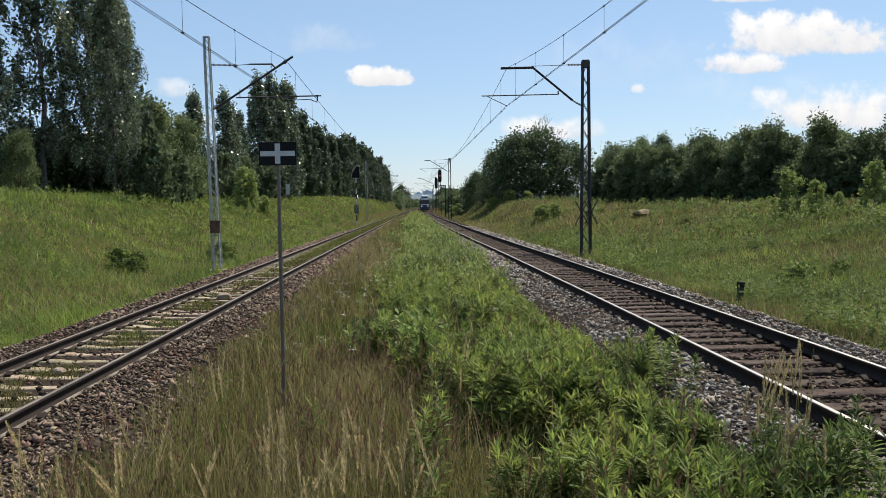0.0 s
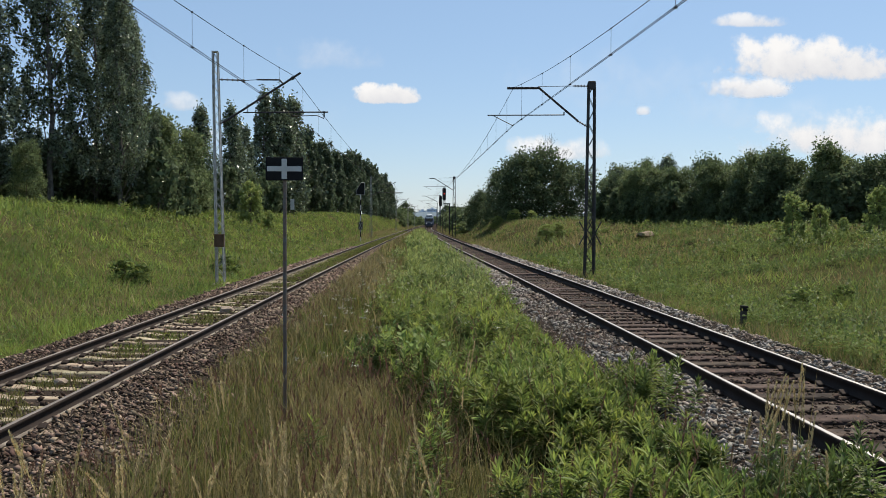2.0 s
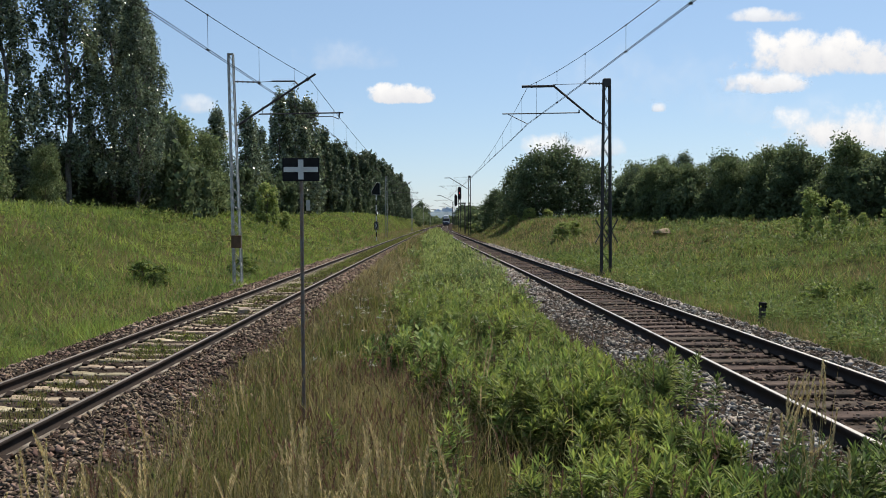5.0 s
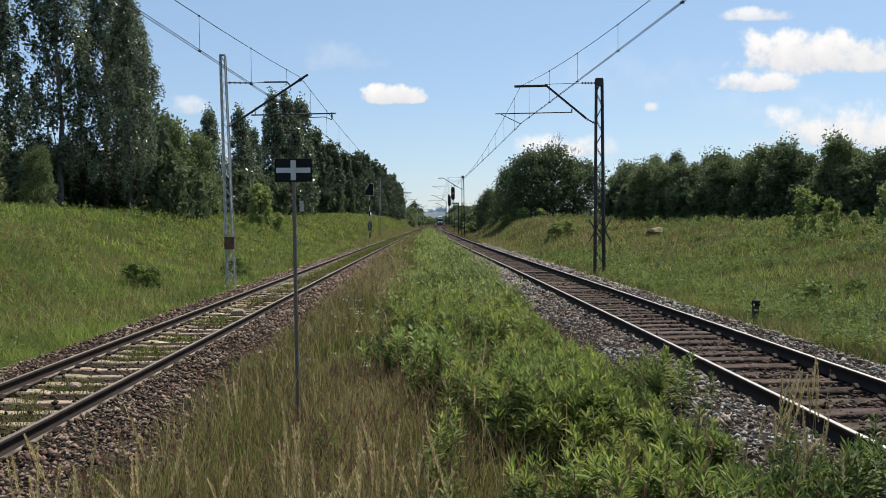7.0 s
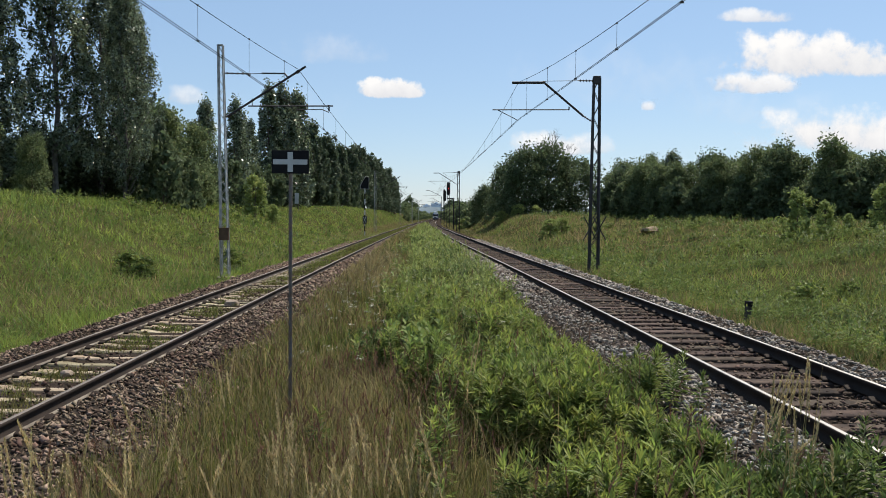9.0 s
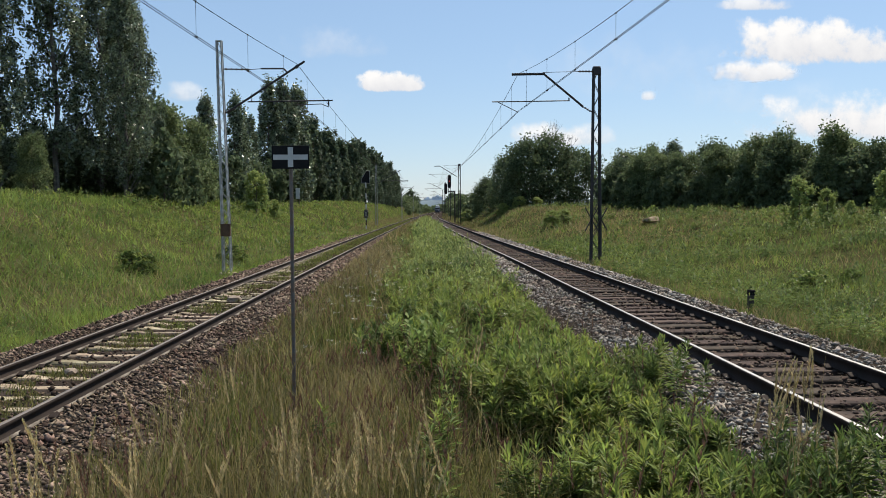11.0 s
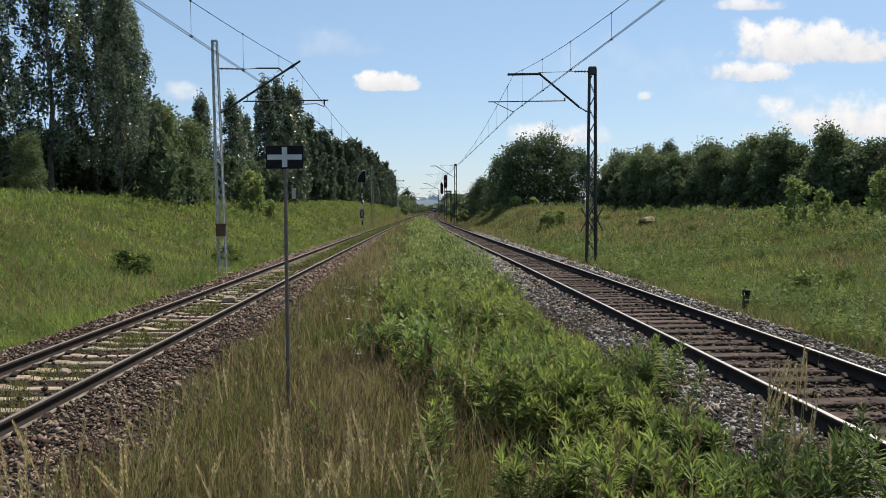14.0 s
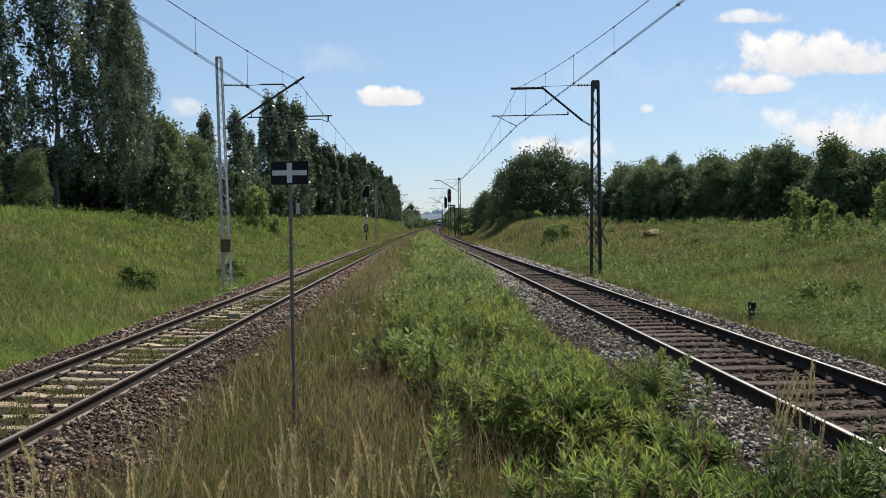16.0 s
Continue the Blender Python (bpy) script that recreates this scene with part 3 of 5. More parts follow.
def colour_signal(x, y, head_z, arm, lit):
    z0 = float(land(x, y))
    t = empty("colour_light_signal", pose(x, y, z0), "tall dark colour light signal with a red lamp beside the track" if lit else "dark colour light signal on a lattice post", "railway signal", "light signals")
    bm = bmesh.new()
    if lit:
        bar(bm, (0, 0, -0.1), (0, 0, head_z - z0 - 1.9), 0.11, n=8)
        box(bm, arm - 0.1, 0.12, -0.1, 0.1, head_z - z0 - 2.1, head_z - z0 - 1.9)
    else:
        lattice(bm, (0, 0, 0), (0, 0, head_z - z0 + 0.9), 0.55, 0.4, 10, 0.09, 0.035)
    part("post", bm, M["iron"], t)
    bm = bmesh.new()
    bar(bm, (arm, -0.1, head_z - z0 - 1.0), (arm, -0.1, head_z - z0 + 0.55), 0.1, n=6)
    r = bmesh.ops.create_cone(bm, cap_ends=True, segments=20, radius1=0.32, radius2=0.32, depth=0.12, matrix=Matrix.Translation((arm, -0.2, head_z - z0 + 0.55)) @ Matrix.Rotation(radians(90), 4, "X"))
    r = bmesh.ops.create_cone(bm, cap_ends=True, segments=20, radius1=0.32, radius2=0.32, depth=0.12, matrix=Matrix.Translation((arm, -0.2, head_z - z0 - 1.1)) @ Matrix.Rotation(radians(90), 4, "X"))
    box(bm, arm - 0.32, arm + 0.32, -0.26, -0.14, head_z - z0 - 1.1, head_z - z0 + 0.55)
    board = part("signal_head", bm, M["black"], t, "black oval signal board")
    for k in range(3):
        bm = bmesh.new()
        bmesh.ops.create_cone(bm, cap_ends=True, segments=16, radius1=0.11, radius2=0.11, depth=0.05, matrix=Matrix.Translation((arm, -0.29, head_z - z0 + 0.35 - 0.6 * k)) @ Matrix.Rotation(radians(90), 4, "X"))
        part("lens", bm, M["red_light" if lit and k == 1 else "dark_glass"], board)


def marker_board(x, y, w, h, top):
    z0 = float(land(x, y))
    t = empty("marker_board", pose(x, y, z0), "small white marker board on two thin legs in the grass", "marker board")
    bm = bmesh.new()
    box(bm, -w / 2, w / 2, -0.02, 0.02, top - h, top, 0.01)
    part("board", bm, M["white"], t)
    for s in (-1, 1):
        bm = bmesh.new()
        bar(bm, (s * w * 0.42, 0.04, -0.1), (s * w * 0.42, 0.04, top - 0.1), 0.035, n=6)
        part("leg", bm, M["post"], t)


def stub_post(x, y):
    z0 = float(land(x, y))
    t = empty("stub_post", pose(x, y, z0 - 0.05, 0, 4, 10), "short dark weathered marker post at the ballast edge", "marker post")
    bm = bmesh.new()
    box(bm, -0.06, 0.06, -0.06, 0.06, 0, 0.57, 0.012)
    part("shaft", bm, M["iron"], t)
    bm = bmesh.new()
    box(bm, -0.07, 0.07, -0.07, 0.07, 0.47, 0.59, 0.012)
    part("cap", bm, M["black"], t)


shunt_signal()
colour_signal(5.3, 150.0, 7.05, -0.95, True)
colour_signal(5.2, 180.0, 6.5, -0.75, False)
marker_board(-14.4, 97.0, 0.44, 1.2, 2.1)
stub_post(7.47, 19.4)


# ---------------------------------------------------------------- the departing train
def passenger_train():
    t = empty("passenger_train", Matrix(), "dark blue and grey electric passenger train going away", "train")
    n_cars, length = 2, 19.0
    prof = [(-1.30, 0.55), (-1.42, 1.0), (-1.43, 2.3), (-1.36, 3.0), (-1.12, 3.5), (-0.6, 3.78), (0.6, 3.78), (1.12, 3.5), (1.36, 3.0), (1.43, 2.3), (1.42, 1.0), (1.30, 0.55)]

    def hull(name, y0, y1, nose, mat):
        bm = bmesh.new()
        rings = []
        for y, k in ([(y0, 0.80), (y0 + 0.25, 0.93), (y0 + 0.8, 1.0)] if nose else [(y0, 1.0)]) + [(y1, 1.0)]:
            rings.append([bm.verts.new((px * k, y, 0.55 + (pz - 0.55) * (0.4 + 0.6 * k))) for px, pz in prof])
        for a_, b_ in zip(rings, rings[1:]):
            for i in range(12):
                bm.faces.new((a_[i], a_[(i + 1) % 12], b_[(i + 1) % 12], b_[i]))
        bm.faces.new(rings[0])
        bm.faces.new(rings[-1][::-1])
        bmesh.ops.recalc_face_normals(bm, faces=bm.faces)
        return part(name, bm, mat, t)
    for i in range(n_cars):
        y0 = i * (length + 0.6)
        car = hull("car_body", y0, y0 + length, i == 0, M["train_blue"])
        bm = bmesh.new()
        box(bm, -1.0, 1.0, y0 + 2.0, y0 + length - 1, 3.80, 4.05, 0.08)
        part("roof_unit", bm, M["train_grey"], t, "pale grey roof equipment")
        for s in (-1, 1):
            for k in range(9):
                bm = bmesh.new()
                yy = y0 + 1.9 + k * 1.9
                box(bm, s * 1.425 - 0.02, s * 1.425 + 0.02, yy, yy + 1.3, 1.75, 2.65)
                part("side_window", bm, M["dark_glass"], car)
        for yy in (y0 + 2.2, y0 + length - 4.2):
            bm = bmesh.new()
            box(bm, -1.15, 1.15, yy - 0.4, yy + 2.6, 0.22, 0.6, 0.05)
            part("bogie", bm, M["iron"], t)
            for dy in (0.0, 2.2):
                for s in (-0.7525, 0.7525):
                    bm = bmesh.new()
                    bmesh.ops.create_cone(bm, cap_ends=True, segments=18, radius1=0.44, radius2=0.44, depth=0.13, matrix=Matrix.Translation((s, yy + dy, 0.44)) @ Matrix.Rotation(radians(90), 4, "Y"))
                    part("wheel", bm, M["iron"], t)
    bm = bmesh.new()
    box(bm, -0.95, 0.95, -0.05, 0.05, 2.0, 2.85, 0.03)
    part("windscreen", bm, M["dark_glass"], t)
    bm = bmesh.new()
    box(bm, -1.1, 1.1, -0.06, 0.2, 1.68, 1.86, 0.03)
    part("stripe", bm, M["train_white"], t, "white stripe across the nose")
    bm = bmesh.new()
    box(bm, -1.0, 1.0, -0.08, 0.3, 2.92, 3.42, 0.06)
    part("destination_panel", bm, M["train_white"], t, "pale band over the windscreen")
    for s in (-0.8, 0.8):
        bm = bmesh.new()
        bmesh.ops.create_cone(bm, cap_ends=True, segments=12, radius1=0.11, radius2=0.11, depth=0.08, matrix=Matrix.Translation((s, -0.03, 1.35)) @ Matrix.Rotation(radians(90), 4, "X"))
        part("lamp", bm, M["tail_light"], t)
    bm = bmesh.new()
    box(bm, -1.0, 1.0, 0.15, 2.4, 3.55, 4.25, 0.25)
    part("roof_fairing", bm, M["train_white"], t, "white rounded roof fairing")
    bm = bmesh.new()
    box(bm, -1.25, 1.25, -0.1, 0.5, 0.25, 0.75, 0.08)
    part("skirt", bm, M["iron"], t)
    bm = bmesh.new()
    for a_, b_ in (((-0.5, 22, 4.0), (-0.5, 23.2, 4.9)), ((0.5, 22, 4.0), (0.5, 23.2, 4.9)), ((-0.5, 23.2, 4.9), (-0.5, 22.2, 5.85)), ((0.5, 23.2, 4.9), (0.5, 22.2, 5.85)), ((-0.8, 22.2, 5.87), (0.8, 22.2, 5.87))):
        bar(bm, a_, b_, 0.04, n=6)
    part("pantograph", bm, M["iron"], t)
    return t


train = passenger_train()


# ---------------------------------------------------------------- trees
def tree_mesh(seed, height, radius, leaves, size, shape, clusters):
    """Leaf mesh of a crown and a trunk with limbs: small leaf blades in clusters on limb ends, with gaps between."""
    r = np.random.default_rng(seed)
    cl = []
    while len(cl) < clusters:
        k = r.uniform(0, 1)
        if shape == "poplar":
            z = 0.10 + 0.90 * k
            rr = (1.0 - 0.75 * max(0, (k - 0.35) / 0.65) ** 1.5) * (0.75 + 0.25 * min(1, k / 0.15))
        elif shape == "spire":
            z = 0.06 + 0.94 * k
            rr = (0.10 + 0.90 * (1 - k) ** 0.6) * (0.7 + 0.3 * min(1, k / 0.2))
        elif shape == "dome":
            z = 0.05 + 0.95 * k
            rr = math.sqrt(max(0.02, 1 - max(0, (k - 0.25) / 0.75) ** 2.2))
        else:
            z = 0.08 + 0.92 * k
            rr = math.sqrt(max(0.03, 1 - max(0, (k - 0.4) / 0.6) ** 2)) * (0.8 + 0.2 * math.sin(9 * k + seed))
        a_ = r.uniform(0, 2 * math.pi)
        lobe = 0.78 + 0.22 * math.sin(3 * a_ + seed) * math.sin(7 * k + seed * 2)
        q = math.sqrt(r.uniform(0.05 if shape == "poplar" else 0.3, 1)) * rr * radius * lobe
        cl.append((q * math.cos(a_), q * math.sin(a_), z * height))
    cl = np.array(cl)
    cl *= np.where(r.uniform(0, 1, (clusters, 1)) < 0.15, r.uniform(1.02, 1.08 if shape == "dome" else 1.12, (clusters, 1)), 1.0)
    per = r.integers(0, clusters, leaves)
    spread = radius * (0.125 if shape == "poplar" else 0.15)
    d = r.normal(0, 1, (leaves, 3))
    d /= np.linalg.norm(d, axis=1, keepdims=True)
    d *= np.where(r.uniform(0, 1, (leaves, 1)) < 0.14, 1.35, 1.0)
    c = cl[per] + d * r.uniform(0.25, 1, (leaves, 1)) * spread * 1.75 * r.uniform(0.5, 1.3, clusters)[per][:, None] * (np.array([0.8, 0.8, 1.9]) if shape in ("poplar", "spire") else np.array([1.0, 1.0, 1.05]))
    c[:, 2] = np.clip(c[:, 2], 0.15, None)
    sz = size * r.uniform(0.6, 1.3, (leaves, 1))
    u = r.normal(0, 1, (leaves, 3))
    u /= np.linalg.norm(u, axis=1, keepdims=True)
    w = np.cross(u, r.normal(0, 1, (leaves, 3)))
    w /= np.linalg.norm(w, axis=1, keepdims=True)
    v = np.stack([c - u * sz, c + w * sz * 0.55, c + u * sz, c - w * sz * 0.55], 1).reshape(-1, 3)
    f = np.arange(leaves * 4).reshape(-1, 4)
    bm = bmesh.new()
    tr = max(0.06, height * 0.011)
    top = height * (0.9 if shape in ("poplar", "spire") else 0.7)
    steps, prev = 6, Vector((0, 0, -0.3))
    for i in range(steps):
        k = (i + 1) / steps
        nxt = Vector((r.uniform(-1, 1) * 0.03 * height * k, r.uniform(-1, 1) * 0.03 * height * k, top * k))
        bar(bm, prev, nxt, tr * (1 - 0.85 * i / steps), tr * (1 - 0.85 * k), 7)
        prev = nxt
    for i in r.choice(clusters, min(clusters, 26), replace=False):
        q = Vector(cl[i])
        s = Vector((q.x * 0.08, q.y * 0.08, max(0.3, min(q.z - math.hypot(q.x, q.y) * (1.4 if shape in ("poplar", "spire") else 0.7), top))))
        bar(bm, s, q, tr * 0.32, tr * 0.08, 5)
    return v, f, bm


def tree_kind(name, seed, height, radius, leaves, size, shape, clusters, leaf, bark, label):
    v, f, bm = tree_mesh(seed, height, radius, leaves, size, shape, clusters)
    t = empty(name, pose(0, -300, 0), label, "tree" if name == "tree" else "shrub", "lineside trees" if name == "tree" else "lineside shrubs")
    part("trunk", bm, M[bark], t)
    arrays("crown", v, f, M[leaf], t)
    return t, height


KINDS = {}
for i in range(4):
    KINDS["poplar%d" % i] = tree_kind("tree", 10 + i, 16.0, 2.5, 21000, 0.105, "poplar", 230, "leaf_poplar", "bark_pale", "tall poplar with glittering grey-green leaves at the wood's edge")
for i in range(3):
    KINDS["slim%d" % i] = tree_kind("tree", 20 + i, 13.0, 2.6, 8500, 0.165, "spire", 150, "leaf_poplar", "bark", "slender green tree in the row beside the tracks")
for i in range(3):
    KINDS["broad%d" % i] = tree_kind("tree", 30 + i, 8.0, 3.3, 10500, 0.135, "round", 150, "leaf_mid", "bark", "broad leafy green tree at the edge of the meadow")
for i in range(3):
    KINDS["dark%d" % i] = tree_kind("tree", 40 + i, 9.0, 4.6, 9500, 0.185, "dome", 170, "leaf_dark", "bark", "dark dense broad-crowned tree beyond the meadow")
for i in range(3):
    KINDS["fill%d" % i] = tree_kind("shrub", 45 + i, 5.0, 2.8, 2000, 0.28, "dome", 70, "leaf_dark", "bark", "dark leafy undergrowth at the foot of the trees")
for i in range(2):
    KINDS["far%d" % i] = tree_kind("shrub", 70 + i, 4.5, 2.6, 1100, 0.34, "dome", 45, "leaf_mid", "bark", "green bush beside the distant tracks")
for i in range(3):
    KINDS["mass%d" % i] = tree_kind("tree", 80 + i, 12.0, 3.0, 6000, 0.24, "poplar", 130, "leaf_shade", "bark", "dense dark green tree in the row beside the tracks")
for i in range(3):
    KINDS["light%d" % i] = tree_kind("shrub", 50 + i, 3.2, 1.3, 2600, 0.105, "round", 70, "leaf_light", "bark", "young light green shrub in front of the trees")
for i in range(2):
    KINDS["bush%d" % i] = tree_kind("shrub", 60 + i, 1.0, 0.75, 1500, 0.075, "dome", 60, "weed", "bark", "low leafy green bush in the grass")

used = set()
tree_rnd = random.Random(5)


def plant(kind, x, y, height, wide=1.0):
    t, h = KINDS[kind]
    s = height / h
    m = pose(x, y, float(land(x, y)) - 0.05, 0, 0, tree_rnd.uniform(0, 360))
    if kind in used:
        t = copy_thing(t, m)
    else:
        t.matrix_world = m
        used.add(kind)
    t.scale = (s * wide, s * wide, s)
    return t


# the poplar wood on the left, nearest end
for i, (x, y, h) in enumerate(((-30.0, 48, 17.5), (-27.0, 51, 19), (-24.6, 49, 17.5), (-22.2, 52, 18.5), (-20.6, 55, 15.8), (-18.4, 53, 13.2), (-21.0, 60, 15), (-19.4, 58, 12.8), (-33.0, 53, 18), (-16.9, 55, 5.6))):
    plant("poplar%d" % (i % 4), x, y, h, 0.95)
for i in range(22):
    plant("fill%d" % (i % 3), -36 + 0.95 * i + tree_rnd.uniform(-0.5, 0.5), 55 + (i % 3) * 3 + tree_rnd.uniform(-1, 1), tree_rnd.uniform(3.0, 4.6), 0.8)
for x, y, h in ((-22.6, 42.5, 5.6), (-24.2, 43.0, 6.6), (-20.9, 46, 3.4)):
    plant("broad%d" % (int(h * 10) % 3), x, y, h, 0.9)
# the row that runs on beside the tracks
row = [(-19.6, 64, 6.8, "broad"), (-18.2, 67, 6.2, "broad"), (-21.5, 68, 7.6, "broad"), (-19.8, 78, 9.3, "slim"), (-18.0, 82, 9.8, "slim"), (-21.5, 80, 7.4, "slim"), (-18.8, 92, 9.0, "slim"),
       (-17.9, 99, 13.2, "slim"), (-16.6, 101, 14.0, "slim"), (-15.4, 104, 13.6, "slim"), (-16.8, 110, 12.4, "slim"), (-15.3, 117, 11.0, "mass"), (-17.0, 122, 11.0, "mass"), (-14.4, 127, 10.6, "mass"), (-15.6, 134, 10.2, "mass"), (-13.6, 141, 9.6, "mass"), (-13.1, 152, 10.8, "mass"), (-15.0, 147, 10.5, "mass"), (-12.6, 160, 11.2, "mass"), (-18.5, 88, 6.5, "mass"), (-19.5, 73, 6.8, "mass"), (-17.4, 106, 8, "mass")]
for i, (x, y, h, k) in enumerate(row):
    plant("%s%d" % (k, i % 3), x, y, h, 1.05)
for i in range(9):
    y = 168 + i * 10
    plant("mass%d" % (i % 3), -12.2 + i * 0.47, y, 11.2 - i * 0.14 + tree_rnd.uniform(-0.6, 0.6), 1.1)
for i in range(13):
    y = 62 + i * 8
    plant("fill%d" % (i % 3), -18.6 + 0.062 * (y - 60) + tree_rnd.uniform(-0.6, 0.3), y, tree_rnd.uniform(3.2, 4.6), 0.8)
plant("light1", -14.6, 74, 3.5, 1.1)
plant("light2", -13.4, 76, 1.6, 1.2)
# right: the dark clump, and the wood behind the meadow
for x, y, h, k, w in ((12.8, 108, 8.2, "dark0", 1.0), (16.2, 110, 8.9, "dark1", 1.1), (11.0, 113, 7.2, "dark2", 0.85), (20.0, 112, 7.4, "dark2", 1.1), (8.9, 124, 5.3, "dark1", 1.0), (8.8, 150, 3.8, "dark2", 1.1), (11.5, 152, 5.0, "dark0", 1.1), (7.6, 175, 3.6, "dark1", 1.0), (15.0, 150, 5.4, "dark2", 1.0), (22.5, 96, 6.2, "broad1", 0.9), (25.5, 95, 6.6, "broad2", 0.9), (23.8, 93, 3.4, "fill1", 1.0)):
    plant(k, x, y, h, w)
for i in range(20):
    k = i / 19
    x, y = 20.5 + 13 * k + tree_rnd.uniform(-0.6, 0.6), 92 - 36 * k + tree_rnd.uniform(-2, 2)
    plant(("dark%d" if i % 4 == 1 else "broad%d") % (i % 3), x, y, (5.6 - 0.5 * k) * tree_rnd.uniform(0.82, 1.12), 1.08)
for i in range(12):
    k = i / 11
    x, y = 24 + 20 * k, 99 - 36 * k + tree_rnd.uniform(-2, 2)
    plant("dark%d" % (i % 3), x, y, (5.5 + 0.3 * k) * tree_rnd.uniform(0.8, 1.14), 0.9)
for i in range(14):
    k = i / 13
    plant("fill%d" % (i % 3), 19.5 + 13 * k, 90 - 36 * k + tree_rnd.uniform(-1, 1), tree_rnd.uniform(2.6, 3.8), 0.9)
for x, y, h in ((21.3, 48, 2.7), (22.4, 47, 1.9), (25.2, 46, 2.4), (26.3, 46.5, 2.0), (24.0, 47.5, 1.1)):
    plant("light%d" % (int(h * 10) % 3), x, y, h, 1.0)
for x, y, h in ((10.8, 72, 1.35), (11.9, 73, 1.2), (9.6, 105, 1.5), (11.6, 104, 1.6), (13.6, 103, 1.3), (6.6, 140, 1.8), (14.5, 70, 1.0)):
    plant("light%d" % (int(h * 10) % 3), x, y, h, 2.1)
for x, y, h in ((-10.3, 30, 0.7), (-9.7, 29.5, 0.5), (-9.9, 30.4, 0.6), (-8.6, 38, 0.8), (10.9, 24, 0.65), (11.6, 25, 0.6), (10.3, 23.6, 0.4), (12.9, 25.5, 0.5)):
    plant("bush%d" % (int(h * 100) % 2), x, y, h, 1.35)
# far woods past the bend
for i in range(12):
    plant("far%d" % (i % 2), -14 + 5.0 * i, 1050 + (i * 17) % 60, 6.0 + (i * 5 % 4) * 0.9, 1.4)
for i in range(16):
    x, y = -22 + 4.6 * i, 640 + (i * 29) % 70
    if not float(c_left(y)) - 4 < x < float(c_right(y)) + 4:
        plant("far%d" % (i % 2), x, y, 4.2 + (i * 5 % 4) * 0.5, 1.5)
for i in range(16):
    plant("fill%d" % (i % 3), -16 + i * 1.2 if i < 10 else 14 + (i - 10) * 6, 420 + (i * 37) % 120, 7 + (i * 13) % 4, 1.0)


for i in range(24):
    y = 275 + i * 13
    s_ = 1 if i % 2 else -1
    plant("far%d" % (i % 2), float(c_right(y) + 6.5 + 3 * (i % 3)) if s_ > 0 else float(c_left(y) - 7.5 - 4 * (i % 3)), y, 3.4 + (i * 7 % 5) * 0.5, 1.3)
for i in range(7):
    y = 285 + i * 22
    plant("far%d" % (i % 2), float(c_left(y)) - 4.4 - (i % 3), y, 2.4 + (i % 3) * 0.5, 1.3)
for i in range(12):
    y = 135 + i * 12
    plant("far%d" % (i % 2), float(c_right(y)) + 5.2 + (i * 5 % 4) * 0.9, y, 1.9 + (i * 3 % 4) * 0.35, 1.5)


def bare_tree(x, y, height):
    t = empty("bare_tree", pose(x, y, float(land(x, y))), "leafless grey tree standing behind the dark clump", "tree")
    r = random.Random(8)
    bm = bmesh.new()

    def grow(p, d, length, rad, depth):
        q = p + d * length
        bar(bm, p, q, rad, rad * 0.6, 5)
        if depth:
            for _ in range(3 if depth > 2 else 4):
                nd = (d + Vector((r.uniform(-0.6, 0.6), r.uniform(-0.6, 0.6), r.uniform(0, 0.35)))).normalized()
                grow(q, nd, length * r.uniform(0.55, 0.75), rad * 0.58, depth - 1)
    grow(Vector((0, 0, -0.2)), Vector((0, 0, 1)), height * 0.36, 0.085, 4)
    part("trunk", bm, M["bark_pale"], t)


bare_tree(17.9, 114, 12.4)
for x, y, h in ((25.2, 86, 6.4), (21.6, 92, 5.6), (28.4, 75, 5.6), (32.0, 66, 5.5), (34.2, 58, 5.6), (30.2, 69, 5.3), (36.4, 63, 6.8)):
    plant("slim%d" % (int(h * 10) % 3), x, y, h, 1.9)


# ---------------------------------------------------------------- ballast stones
def stones(name, centre, drop, mat, seed, count, keep, label, grow=2.2):
    r = np.random.default_rng(seed)
    y = 4.6 * np.exp(r.uniform(0, 1, count) ** 0.9 * math.log(75 / 4.6))
    y = np.concatenate([y, r.uniform(-9, 5, count // 9)])
    dx = r.uniform(-2.75, 2.75, len(y))
    ok = keep(dx, y, r)
    y, dx = y[ok], dx[ok]
    n = len(y)
    base = np.array([(1, 0, 0), (0, 1, 0), (-1, 0, 0), (0, -1, 0), (0, 0, 1), (0, 0, -1)], float)
    tri = np.array([(0, 1, 4), (1, 2, 4), (2, 3, 4), (3, 0, 4), (1, 0, 5), (2, 1, 5), (3, 2, 5), (0, 3, 5)])
    s = (0.023 * (0.45 + 1.5 * r.uniform(0, 1, n) ** 2.2 + 0.2) * np.clip(y / 16, 1, grow))[:, None, None]
    v = base[None] * r.uniform(0.4, 1.35, (n, 6, 1)) * s * np.array([1.15, 1.0, 0.72])
    v = v + r.normal(0, 0.28, (n, 6, 3)) * s * np.array([1.1, 1.0, 0.6])
    a_ = r.uniform(0, 6.28, n)
    ca, sa = np.cos(a_)[:, None], np.sin(a_)[:, None]
    v = np.stack([v[..., 0] * ca - v[..., 1] * sa, v[..., 0] * sa + v[..., 1] * ca, v[..., 2] + v[..., 0] * r.uniform(-0.5, 0.5, (n, 1))], -1)
    z = drop + ballast_z(dx) + r.uniform(-0.012, 0.034, n)
    v = v + np.stack([centre(y) + dx, y, z], -1)[:, None]
    f = (tri[None] + (np.arange(n) * 6)[:, None, None]).reshape(-1, 3)
    ob = arrays(name, v.reshape(-1, 3), f, mat)
    tagged(ob, label, "ballast", kind="stuff")


def flank(dx, y, r):
    return np.abs(dx) > 0.83


def inner(dx, y, r):
    return np.abs(dx) < 0.68


